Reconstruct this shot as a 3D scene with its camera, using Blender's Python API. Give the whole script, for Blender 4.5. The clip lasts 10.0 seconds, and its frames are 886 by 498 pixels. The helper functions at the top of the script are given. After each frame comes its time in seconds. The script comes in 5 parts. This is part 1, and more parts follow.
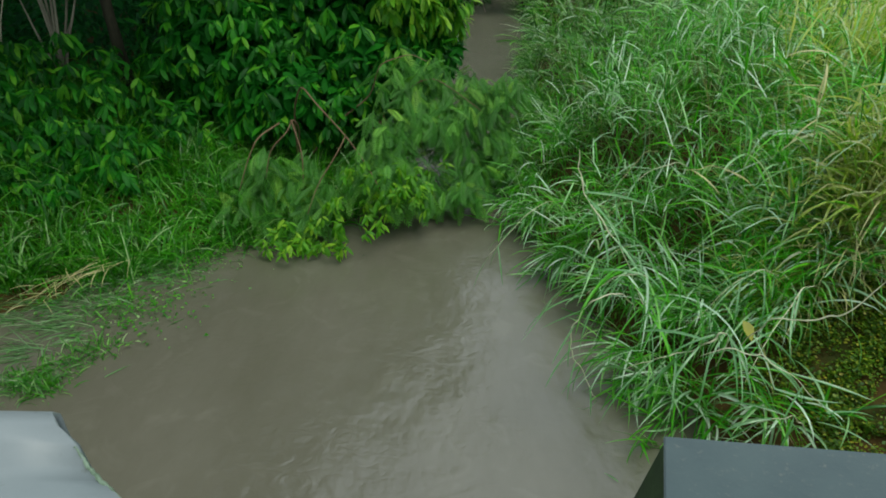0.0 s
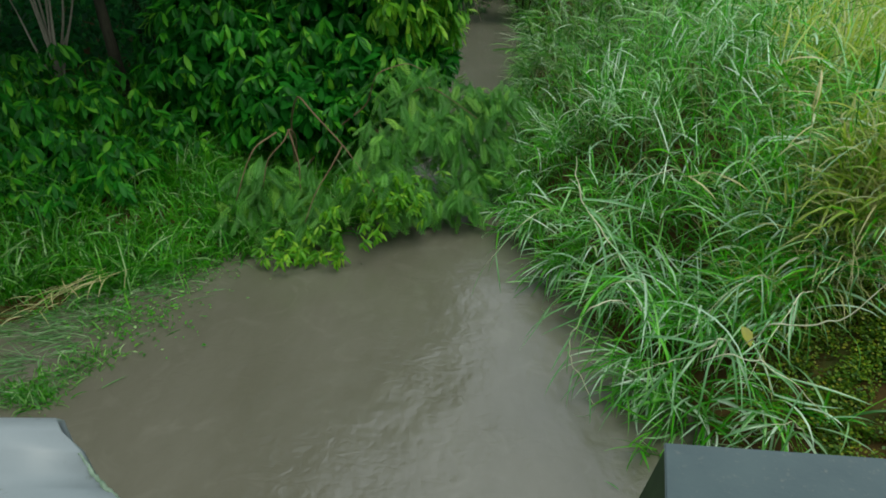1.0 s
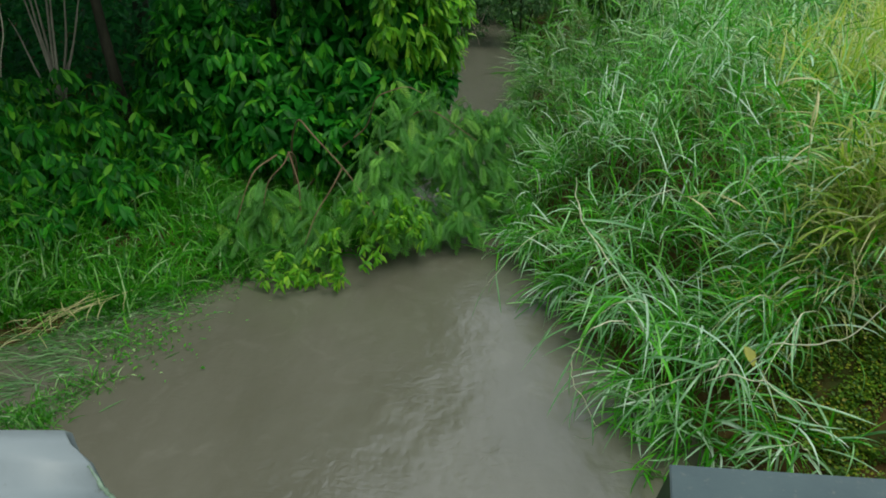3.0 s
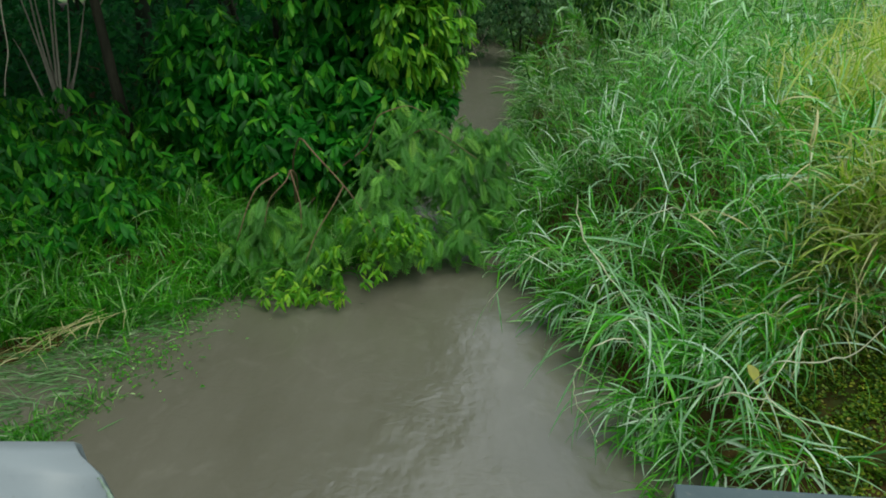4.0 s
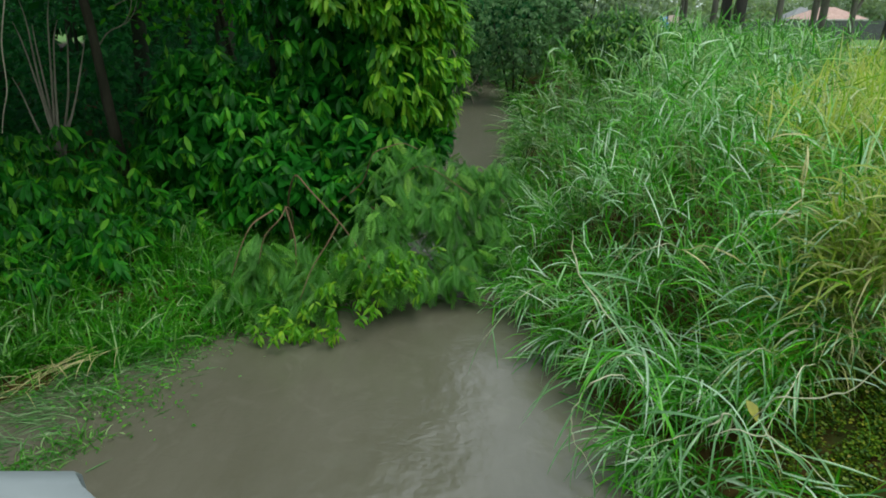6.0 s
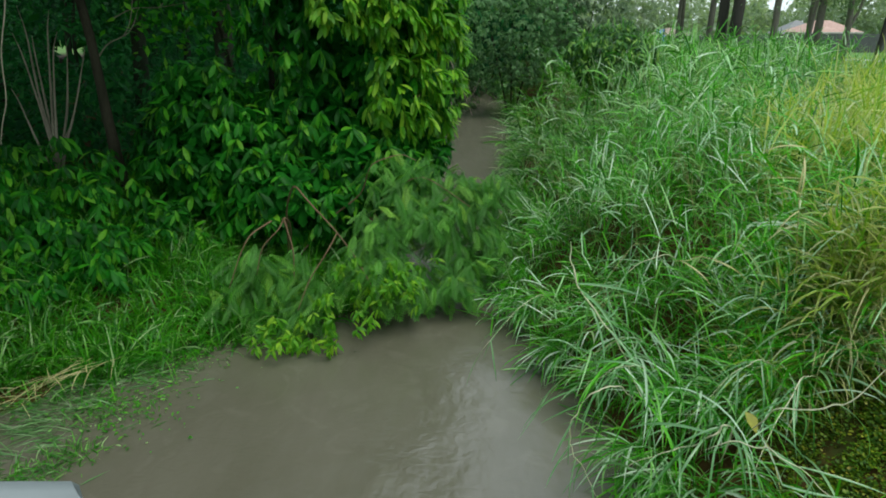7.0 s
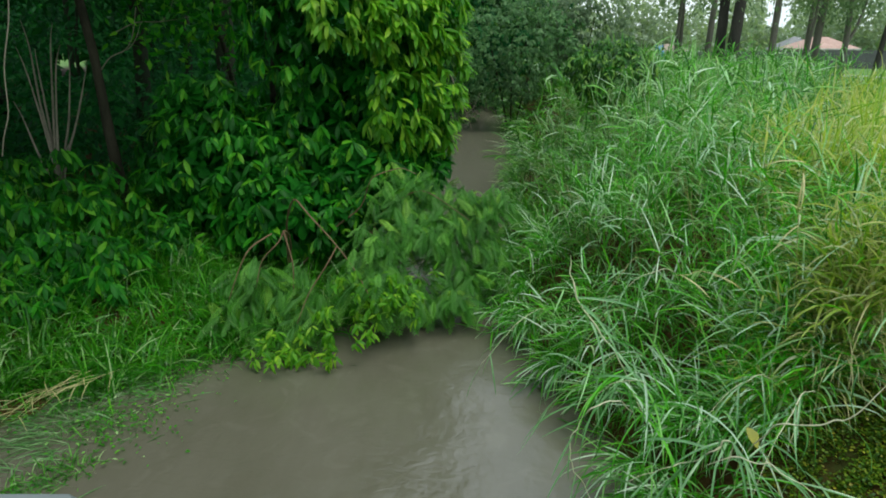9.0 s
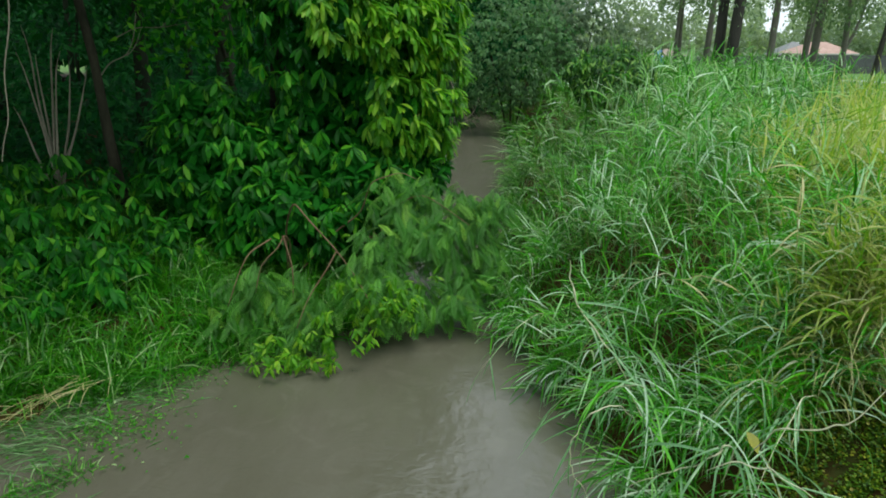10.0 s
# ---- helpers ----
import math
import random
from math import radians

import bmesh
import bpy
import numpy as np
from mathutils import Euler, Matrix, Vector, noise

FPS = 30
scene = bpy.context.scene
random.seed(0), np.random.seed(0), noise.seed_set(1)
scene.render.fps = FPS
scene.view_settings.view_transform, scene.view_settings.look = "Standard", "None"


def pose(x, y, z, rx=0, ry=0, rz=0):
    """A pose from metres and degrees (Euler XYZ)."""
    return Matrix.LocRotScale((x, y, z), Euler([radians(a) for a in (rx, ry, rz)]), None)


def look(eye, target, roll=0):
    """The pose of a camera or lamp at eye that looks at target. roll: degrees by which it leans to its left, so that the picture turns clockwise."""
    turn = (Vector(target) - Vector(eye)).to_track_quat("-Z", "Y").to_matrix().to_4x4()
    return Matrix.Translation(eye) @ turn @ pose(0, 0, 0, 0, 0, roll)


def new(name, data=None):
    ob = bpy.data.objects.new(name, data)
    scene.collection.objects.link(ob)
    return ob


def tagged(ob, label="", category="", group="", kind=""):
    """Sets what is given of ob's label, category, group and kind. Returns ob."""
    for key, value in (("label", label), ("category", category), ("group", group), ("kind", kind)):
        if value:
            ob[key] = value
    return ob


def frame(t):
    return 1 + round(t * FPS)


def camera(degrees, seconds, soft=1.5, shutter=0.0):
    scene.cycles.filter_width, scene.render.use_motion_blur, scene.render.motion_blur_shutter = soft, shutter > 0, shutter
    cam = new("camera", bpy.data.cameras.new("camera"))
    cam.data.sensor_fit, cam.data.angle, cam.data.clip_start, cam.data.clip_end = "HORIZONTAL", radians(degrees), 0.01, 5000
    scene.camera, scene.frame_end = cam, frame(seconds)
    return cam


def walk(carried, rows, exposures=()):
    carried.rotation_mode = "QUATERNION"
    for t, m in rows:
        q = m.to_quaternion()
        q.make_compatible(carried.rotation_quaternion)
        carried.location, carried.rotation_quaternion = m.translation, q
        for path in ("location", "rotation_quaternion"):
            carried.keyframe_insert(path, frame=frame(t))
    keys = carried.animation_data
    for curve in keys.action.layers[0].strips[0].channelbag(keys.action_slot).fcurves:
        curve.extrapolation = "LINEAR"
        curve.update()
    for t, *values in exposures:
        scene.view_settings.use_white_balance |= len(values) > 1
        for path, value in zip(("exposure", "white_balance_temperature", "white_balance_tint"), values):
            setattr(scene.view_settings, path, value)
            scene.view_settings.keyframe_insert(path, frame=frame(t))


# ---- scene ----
# ---- camera: held over the guard rail of a culvert, tilting up ----
cam = camera(68.58, 10.0, soft=1.8)
EYE = 3.0
ROWS = [
    (0, 0.0228, 0.019, 1.224, -28.041, -0.061),
    (0.5, 0.0205, 0.017, 1.067, -27.730, 0.096),
    (1, 0.0182, 0.0155, 0.818, -27.300, 0.170),
    (1.5, 0.016, 0.013, 0.658, -26.846, 0.194),
    (2, 0.0145, 0.0115, 0.586, -26.502, 0.265),
    (2.5, 0.0131, 0.01, 0.633, -26.008, 0.303),
    (4, 0.0035, 0.0027, 0.663, -23.728, 0.355),
    (4.5, 0.0014, 0.001, 0.529, -22.874, 0.339),
    (5, 0, -0.001, 0.349, -22.084, 0.404),
    (5.5, -0.003, -0.003, 0.248, -21.204, 0.311),
    (7, -0.0057, -0.0056, 0.012, -19.497, 0.161),
    (7.5, -0.0068, -0.0062, 0.061, -19.098, -0.001),
    (8, -0.0068, -0.0062, 0.102, -18.745, -0.077),
    (8.5, -0.0068, -0.0062, 0.087, -18.474, -0.084),
    (9, -0.0068, -0.0062, 0.046, -18.305, -0.039),
    (9.5, -0.0068, -0.0062, 0.016, -18.144, -0.018),
    (10, -0.0068, -0.0062, 0.000, -17.880, -0.000),
]
walk(cam, [(t, pose(x, 0, EYE + z, 90 + pitch, roll, yaw)) for t, x, z, yaw, pitch, roll in ROWS], [(0, -0.08, 6500, 2), (4, -0.04, 6500, 2), (7.5, 0.0, 6500, 2), (10, 0.02, 6500, 2)])
# ---- light: bright overcast sky after rain ----
SUN_EL, SUN_ROT = radians(68), radians(142)
world = bpy.data.worlds.new("world")
scene.world = world
world.use_nodes = True
wn = world.node_tree
wn.nodes.clear()
sky = wn.nodes.new("ShaderNodeTexSky")
sky.sky_type, sky.sun_disc, sky.sun_elevation, sky.sun_rotation = "NISHITA", False, SUN_EL, SUN_ROT
sky.dust_density = 4.0
cloud = wn.nodes.new("ShaderNodeMixRGB")
cloud.inputs["Fac"].default_value = 0.75
cloud.inputs["Color2"].default_value = (8.2, 8.8, 9.4, 1)
bg = wn.nodes.new("ShaderNodeBackground")
bg.inputs["Strength"].default_value = 0.16
wout = wn.nodes.new("ShaderNodeOutputWorld")
wn.links.new(sky.outputs["Color"], cloud.inputs["Color1"])
wn.links.new(cloud.outputs["Color"], bg.inputs["Color"])
wn.links.new(bg.outputs["Background"], wout.inputs["Surface"])
sun = new("sun", bpy.data.lights.new("sun", "SUN"))
sun.data.energy, sun.data.angle, sun.data.color = 1.8, radians(25), (1.0, 0.96, 0.88)
sun.matrix_world = look((0, 0, 0), (-math.sin(SUN_ROT) * math.cos(SUN_EL), -math.cos(SUN_ROT) * math.cos(SUN_EL), -math.sin(SUN_EL)))

# ---- materials ----


def material(name):
    m = bpy.data.materials.new(name)
    m.use_nodes = True
    nt = m.node_tree
    return m, nt, nt.nodes["Principled BSDF"], nt.nodes["Material Output"]


def ramp(nt, fac, stops):
    r = nt.nodes.new("ShaderNodeValToRGB")
    el = r.color_ramp.elements
    while len(el) < len(stops):
        el.new(0.5)
    for e, (p, c) in zip(el, stops):
        e.position, e.color = p, (*c, 1)
    nt.links.new(fac, r.inputs["Fac"])
    return r.outputs["Color"]


def noise_fac(nt, scale, detail=4.0, rough=0.6, stretch=None):
    tc = nt.nodes.new("ShaderNodeTexCoord")
    n = nt.nodes.new("ShaderNodeTexNoise")
    n.inputs["Scale"].default_value, n.inputs["Detail"].default_value, n.inputs["Roughness"].default_value = scale, detail, rough
    src = tc.outputs["Object"]
    if stretch:
        mp = nt.nodes.new("ShaderNodeMapping")
        mp.inputs["Scale"].default_value = stretch
        nt.links.new(src, mp.inputs["Vector"])
        src = mp.outputs["Vector"]
    nt.links.new(src, n.inputs["Vector"])
    return n.outputs["Fac"]


def blend(nt, fac, a, b, mode="MIX"):
    x = nt.nodes.new("ShaderNodeMixRGB")
    x.blend_type = mode
    for key, v in (("Fac", fac), ("Color1", a), ("Color2", b)):
        if isinstance(v, (int, float)):
            x.inputs[key].default_value = v
        elif isinstance(v, tuple):
            x.inputs[key].default_value = (*v, 1)
        else:
            nt.links.new(v, x.inputs[key])
    return x.outputs["Color"]


def bump(nt, shader, height, strength, distance):
    b = nt.nodes.new("ShaderNodeBump")
    b.inputs["Strength"].default_value, b.inputs["Distance"].default_value = strength, distance
    nt.links.new(height, b.inputs["Height"])
    nt.links.new(b.outputs["Normal"], shader.inputs["Normal"])


def leaf_material(name, stops, rough=0.4, through_light=0.3, patch=0.6, spec=0.5, contrast=1.0):
    """Foliage: each leaf or blade has its own tone, patches vary over half a metre, some light passes through."""
    m, nt, bsdf, out = material(name)
    geo = nt.nodes.new("ShaderNodeNewGeometry")
    col = ramp(nt, geo.outputs["Random Per Island"], stops)
    big = ramp(nt, noise_fac(nt, patch), [(0.3, (1 - 0.38 * contrast, 1 - 0.34 * contrast, 1 - 0.45 * contrast)), (0.7, (1 + 0.25 * contrast, 1 + 0.2 * contrast, 1 + 0.1 * contrast))])
    col = blend(nt, 1.0, col, big, "MULTIPLY")
    fine = ramp(nt, noise_fac(nt, 45.0, 3.0), [(0.3, (0.85, 0.85, 0.85)), (0.7, (1.12, 1.12, 1.12))])
    col = blend(nt, 1.0, col, fine, "MULTIPLY")
    nt.links.new(col, bsdf.inputs["Base Color"])
    bsdf.inputs["Roughness"].default_value = rough
    bsdf.inputs["Specular IOR Level"].default_value = spec
    tr = nt.nodes.new("ShaderNodeBsdfTranslucent")
    nt.links.new(blend(nt, 1.0, col, (1.1, 1.25, 0.5), "MULTIPLY"), tr.inputs["Color"])
    mix = nt.nodes.new("ShaderNodeMixShader")
    mix.inputs["Fac"].default_value = through_light
    nt.links.new(bsdf.outputs["BSDF"], mix.inputs[1])
    nt.links.new(tr.outputs["BSDF"], mix.inputs[2])
    nt.links.new(mix.outputs["Shader"], out.inputs["Surface"])
    return m


def rough_material(name, stops, scale, rough=0.8, bump_size=0.01, stretch=None, spec=0.4, metal=0.0, strength=0.5):
    """Stone, bark, earth, paint: two scales of colour and fine relief."""
    m, nt, bsdf, out = material(name)
    f1 = noise_fac(nt, scale, 6.0, 0.65, stretch)
    f2 = noise_fac(nt, scale * 7.3, 5.0, 0.6, stretch)
    col = ramp(nt, f1, stops)
    col = blend(nt, 1.0, col, ramp(nt, f2, [(0.25, (0.72, 0.72, 0.72)), (0.75, (1.2, 1.2, 1.2))]), "MULTIPLY")
    nt.links.new(col, bsdf.inputs["Base Color"])
    bsdf.inputs["Roughness"].default_value = rough
    bsdf.inputs["Specular IOR Level"].default_value = spec
    bsdf.inputs["Metallic"].default_value = metal
    bump(nt, bsdf, f2, strength, bump_size)
    return m


# the palest blade tones stand in for sky sheen on the arching leaves
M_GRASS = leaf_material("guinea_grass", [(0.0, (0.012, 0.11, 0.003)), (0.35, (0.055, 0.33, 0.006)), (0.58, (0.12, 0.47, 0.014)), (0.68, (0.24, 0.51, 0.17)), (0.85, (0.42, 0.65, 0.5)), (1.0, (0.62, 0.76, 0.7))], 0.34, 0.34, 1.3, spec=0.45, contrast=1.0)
# the same grass for the far crest, its dimmer light put into the colour
M_GRASS_DIM = leaf_material("guinea_grass_dim", [(0.0, (0.016, 0.095, 0.012)), (0.45, (0.062, 0.28, 0.016)), (0.68, (0.14, 0.4, 0.04)), (0.86, (0.27, 0.45, 0.25)), (1.0, (0.44, 0.59, 0.48))], 0.36, 0.3, 1.6, spec=0.4, contrast=0.9)
M_CULM = leaf_material("grass_culm", [(0.0, (0.16, 0.26, 0.08)), (0.7, (0.3, 0.34, 0.15)), (1.0, (0.45, 0.4, 0.25))], 0.45, 0.2)
M_GRASS_Y = leaf_material("yellow_grass", [(0.0, (0.12, 0.31, 0.03)), (0.4, (0.33, 0.47, 0.06)), (0.68, (0.49, 0.52, 0.18)), (0.84, (0.58, 0.56, 0.34)), (1.0, (0.6, 0.68, 0.54))], 0.34, 0.48, spec=0.55)
# dry pale copy of yellow_grass, brightened further for light on the lip
M_VERGE = leaf_material("verge_grass", [(0.0, (0.2, 0.38, 0.04)), (0.4, (0.4, 0.54, 0.1)), (0.7, (0.6, 0.62, 0.26)), (1.0, (0.74, 0.7, 0.48))], 0.4, 0.48, spec=0.5)
M_BANK = leaf_material("bank_grass", [(0.0, (0.02, 0.14, 0.004)), (0.6, (0.055, 0.3, 0.01)), (0.88, (0.14, 0.44, 0.03)), (1.0, (0.4, 0.58, 0.32))], 0.38, 0.42, spec=0.5)
M_STRAW = leaf_material("straw", [(0.0, (0.4, 0.38, 0.17)), (1.0, (0.6, 0.56, 0.34))], 0.5, 0.3)
M_STALK = leaf_material("pale_stalk", [(0.0, (0.55, 0.57, 0.42)), (1.0, (0.74, 0.73, 0.6))], 0.45, 0.2)
M_FLOOD = leaf_material("flooded_grass", [(0.0, (0.04, 0.16, 0.03)), (0.6, (0.1, 0.27, 0.08)), (0.9, (0.24, 0.38, 0.2)), (1.0, (0.4, 0.5, 0.36))], 0.35, 0.25)
M_LEAF = leaf_material("broad_leaf", [(0.0, (0.007, 0.09, 0.006)), (0.5, (0.018, 0.185, 0.011)), (0.8, (0.052, 0.32, 0.014)), (1.0, (0.16, 0.45, 0.026))], 0.5, 0.45, 1.6, spec=0.25)
# dark copy of broad_leaf: the crown's inner shade is put into the green
M_LEAF_SHADE = leaf_material("shaded_leaf", [(0.0, (0.008, 0.085, 0.01)), (1.0, (0.018, 0.17, 0.012))], 0.65, 0.4, spec=0.08)
# young shoots of the shrub, and crown leaves with light in their colour
M_FRESH_LIT = leaf_material("fresh_lit_leaf", [(0.0, (0.055, 0.23, 0.012)), (0.6, (0.13, 0.38, 0.02)), (1.0, (0.3, 0.54, 0.04))], 0.45, 0.48, 2.0, spec=0.3)
M_PINNA = leaf_material("feather_leaf", [(0.0, (0.05, 0.19, 0.032)), (0.6, (0.092, 0.3, 0.048)), (0.9, (0.15, 0.4, 0.058)), (1.0, (0.25, 0.5, 0.07))], 0.5, 0.47, 2.5, spec=0.35, contrast=1.1)
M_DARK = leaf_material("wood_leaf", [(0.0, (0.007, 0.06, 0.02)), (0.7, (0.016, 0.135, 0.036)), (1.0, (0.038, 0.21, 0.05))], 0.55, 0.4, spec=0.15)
M_GUM = leaf_material("gum_leaf", [(0.0, (0.1, 0.17, 0.11)), (0.7, (0.15, 0.24, 0.15)), (1.0, (0.23, 0.31, 0.21))], 0.6, 0.45, spec=0.25)
M_BUSH = leaf_material("bush_leaf", [(0.0, (0.05, 0.14, 0.05)), (0.7, (0.09, 0.24, 0.08)), (1.0, (0.18, 0.34, 0.14))], 0.5, 0.42, spec=0.35)
M_THICKET = leaf_material("thicket_leaf", [(0.0, (0.014, 0.075, 0.012)), (0.6, (0.045, 0.19, 0.022)), (1.0, (0.22, 0.42, 0.07))], 0.45, 0.4, 2.5, spec=0.4, contrast=1.2)
M_GUMDARK = rough_material("dark_gum_bark", [(0.3, (0.022, 0.022, 0.02)), (0.7, (0.055, 0.052, 0.045))], 3.0, 0.9, 0.01, (1, 1, 0.25), 0.2)
# gum leaf of the tree line with distance haze mixed into the colour
M_FAR_HAZY = leaf_material("hazy_gum_leaf", [(0.0, (0.28, 0.36, 0.32)), (1.0, (0.38, 0.46, 0.42))], 0.6, 0.5, 0.05, spec=0.3)
M_WEED = leaf_material("creeping_weed", [(0.0, (0.03, 0.1, 0.008)), (0.5, (0.085, 0.2, 0.01)), (0.88, (0.19, 0.29, 0.014)), (1.0, (0.38, 0.34, 0.04))], 0.5, 0.4, 3.0)
M_DEAD = leaf_material("dead_leaf", [(0.0, (0.22, 0.24, 0.03)), (1.0, (0.3, 0.3, 0.05))], 0.6, 0.3)
M_BARK = rough_material("bark", [(0.3, (0.02, 0.023, 0.014)), (0.7, (0.05, 0.047, 0.03))], 6.0, 0.9, 0.02, (1, 1, 0.25), 0.1)
M_BARK_P = rough_material("pale_bark", [(0.3, (0.12, 0.12, 0.08)), (0.7, (0.25, 0.23, 0.17))], 8.0, 0.8, 0.005, (1, 1, 0.25))
M_BARK_D = rough_material("dark_bark", [(0.3, (0.014, 0.024, 0.013)), (0.7, (0.034, 0.045, 0.026))], 5.0, 0.95, 0.03, (1, 1, 0.2), 0.1)
M_GUMBARK = rough_material("gum_bark", [(0.3, (0.07, 0.067, 0.058)), (0.7, (0.15, 0.14, 0.12))], 3.0, 0.85, 0.01, (1, 1, 0.25))
M_LIMB = rough_material("red_limb", [(0.3, (0.1, 0.06, 0.03)), (0.7, (0.19, 0.125, 0.065))], 14.0, 0.7, 0.003)
M_CONC = rough_material("wet_concrete", [(0.3, (0.031, 0.048, 0.058)), (0.62, (0.042, 0.061, 0.072)), (0.72, (0.085, 0.1, 0.1))], 7.0, 0.42, 0.002, None, 0.5)


def coping_material():
    """Wet slate-grey concrete with paler worn flecks and a green tinge."""
    m, nt, bsdf, out = material("wet_coping")
    f1, f2 = noise_fac(nt, 6.0, 6.0, 0.65), noise_fac(nt, 46.0, 6.0, 0.65)
    col = ramp(nt, f1, [(0.3, (0.028, 0.05, 0.055)), (0.7, (0.046, 0.073, 0.077))])
    worn = ramp(nt, f2, [(0.6, (0, 0, 0)), (0.7, (0.6, 0.6, 0.6))])
    col = blend(nt, worn, col, (0.1, 0.11, 0.1))
    nt.links.new(col, bsdf.inputs["Base Color"])
    nt.links.new(ramp(nt, f1, [(0.3, (0.3, 0.3, 0.3)), (0.7, (0.55, 0.55, 0.55))]), bsdf.inputs["Roughness"])
    bump(nt, bsdf, f2, 0.35, 0.002)
    return m


M_COPING = coping_material()
M_MOSS = rough_material("mossy_concrete", [(0.3, (0.012, 0.03, 0.01)), (0.7, (0.028, 0.06, 0.018))], 8.0, 0.7, 0.004)
M_WALL = rough_material("house_wall", [(0.3, (0.25, 0.2, 0.17)), (0.7, (0.33, 0.27, 0.23))], 1.0, 0.9, 0.01)
M_FENCE = rough_material("fence_paint", [(0.3, (0.065, 0.07, 0.072)), (0.7, (0.1, 0.108, 0.11))], 0.8, 0.7, 0.01)
M_ROOF_P = rough_material("pink_tile", [(0.3, (0.36, 0.23, 0.2)), (0.7, (0.45, 0.31, 0.27))], 0.7, 0.8, 0.02)
M_ROOF_G = rough_material("grey_tile", [(0.3, (0.16, 0.17, 0.18)), (0.7, (0.24, 0.25, 0.26))], 0.7, 0.8, 0.02)
M_PATH = rough_material("path_concrete", [(0.3, (0.36, 0.36, 0.35)), (0.7, (0.46, 0.46, 0.44))], 0.8, 0.8, 0.004)
M_BLUE = rough_material("blue_plastic", [(0.3, (0.03, 0.14, 0.5)), (0.7, (0.04, 0.18, 0.6))], 2.0, 0.4, 0.001)


def lawn_material():
    m, nt, bsdf, out = material("lawn_and_earth")
    tc = nt.nodes.new("ShaderNodeTexCoord")
    sep = nt.nodes.new("ShaderNodeSeparateXYZ")
    nt.links.new(tc.outputs["Object"], sep.inputs["Vector"])
    far = nt.nodes.new("ShaderNodeMapRange")
    far.inputs["From Min"].default_value, far.inputs["From Max"].default_value = 9.0, 16.0
    nt.links.new(sep.outputs["Y"], far.inputs["Value"])
    over = nt.nodes.new("ShaderNodeMapRange")
    over.inputs["From Min"].default_value, over.inputs["From Max"].default_value = 3.5, 6.0
    nt.links.new(sep.outputs["X"], over.inputs["Value"])
    both = nt.nodes.new("ShaderNodeMath")
    both.operation = "MULTIPLY"
    nt.links.new(far.outputs["Result"], both.inputs[0])
    nt.links.new(over.outputs["Result"], both.inputs[1])
    beyond = nt.nodes.new("ShaderNodeMapRange")
    beyond.inputs["From Min"].default_value, beyond.inputs["From Max"].default_value = 44.0, 48.0
    nt.links.new(sep.outputs["Y"], beyond.inputs["Value"])
    either = nt.nodes.new("ShaderNodeMath")
    either.operation = "MAXIMUM"
    nt.links.new(both.outputs["Value"], either.inputs[0])
    nt.links.new(beyond.outputs["Result"], either.inputs[1])
    f1, f2 = noise_fac(nt, 0.35, 6.0), noise_fac(nt, 9.0, 6.0)
    soil = ramp(nt, noise_fac(nt, 2.2, 6.0), [(0.3, (0.038, 0.023, 0.007)), (0.55, (0.066, 0.042, 0.012)), (0.72, (0.035, 0.055, 0.01))])
    lawn = ramp(nt, f1, [(0.3, (0.07, 0.16, 0.035)), (0.7, (0.13, 0.24, 0.06))])
    col = blend(nt, either.outputs["Value"], soil, lawn)
    col = blend(nt, 1.0, col, ramp(nt, f2, [(0.25, (0.7, 0.7, 0.7)), (0.75, (1.25, 1.25, 1.25))]), "MULTIPLY")
    nt.links.new(col, bsdf.inputs["Base Color"])
    bsdf.inputs["Roughness"].default_value = 0.85
    bsdf.inputs["Specular IOR Level"].default_value = 0.15
    bump(nt, bsdf, f2, 0.6, 0.04)
    return m


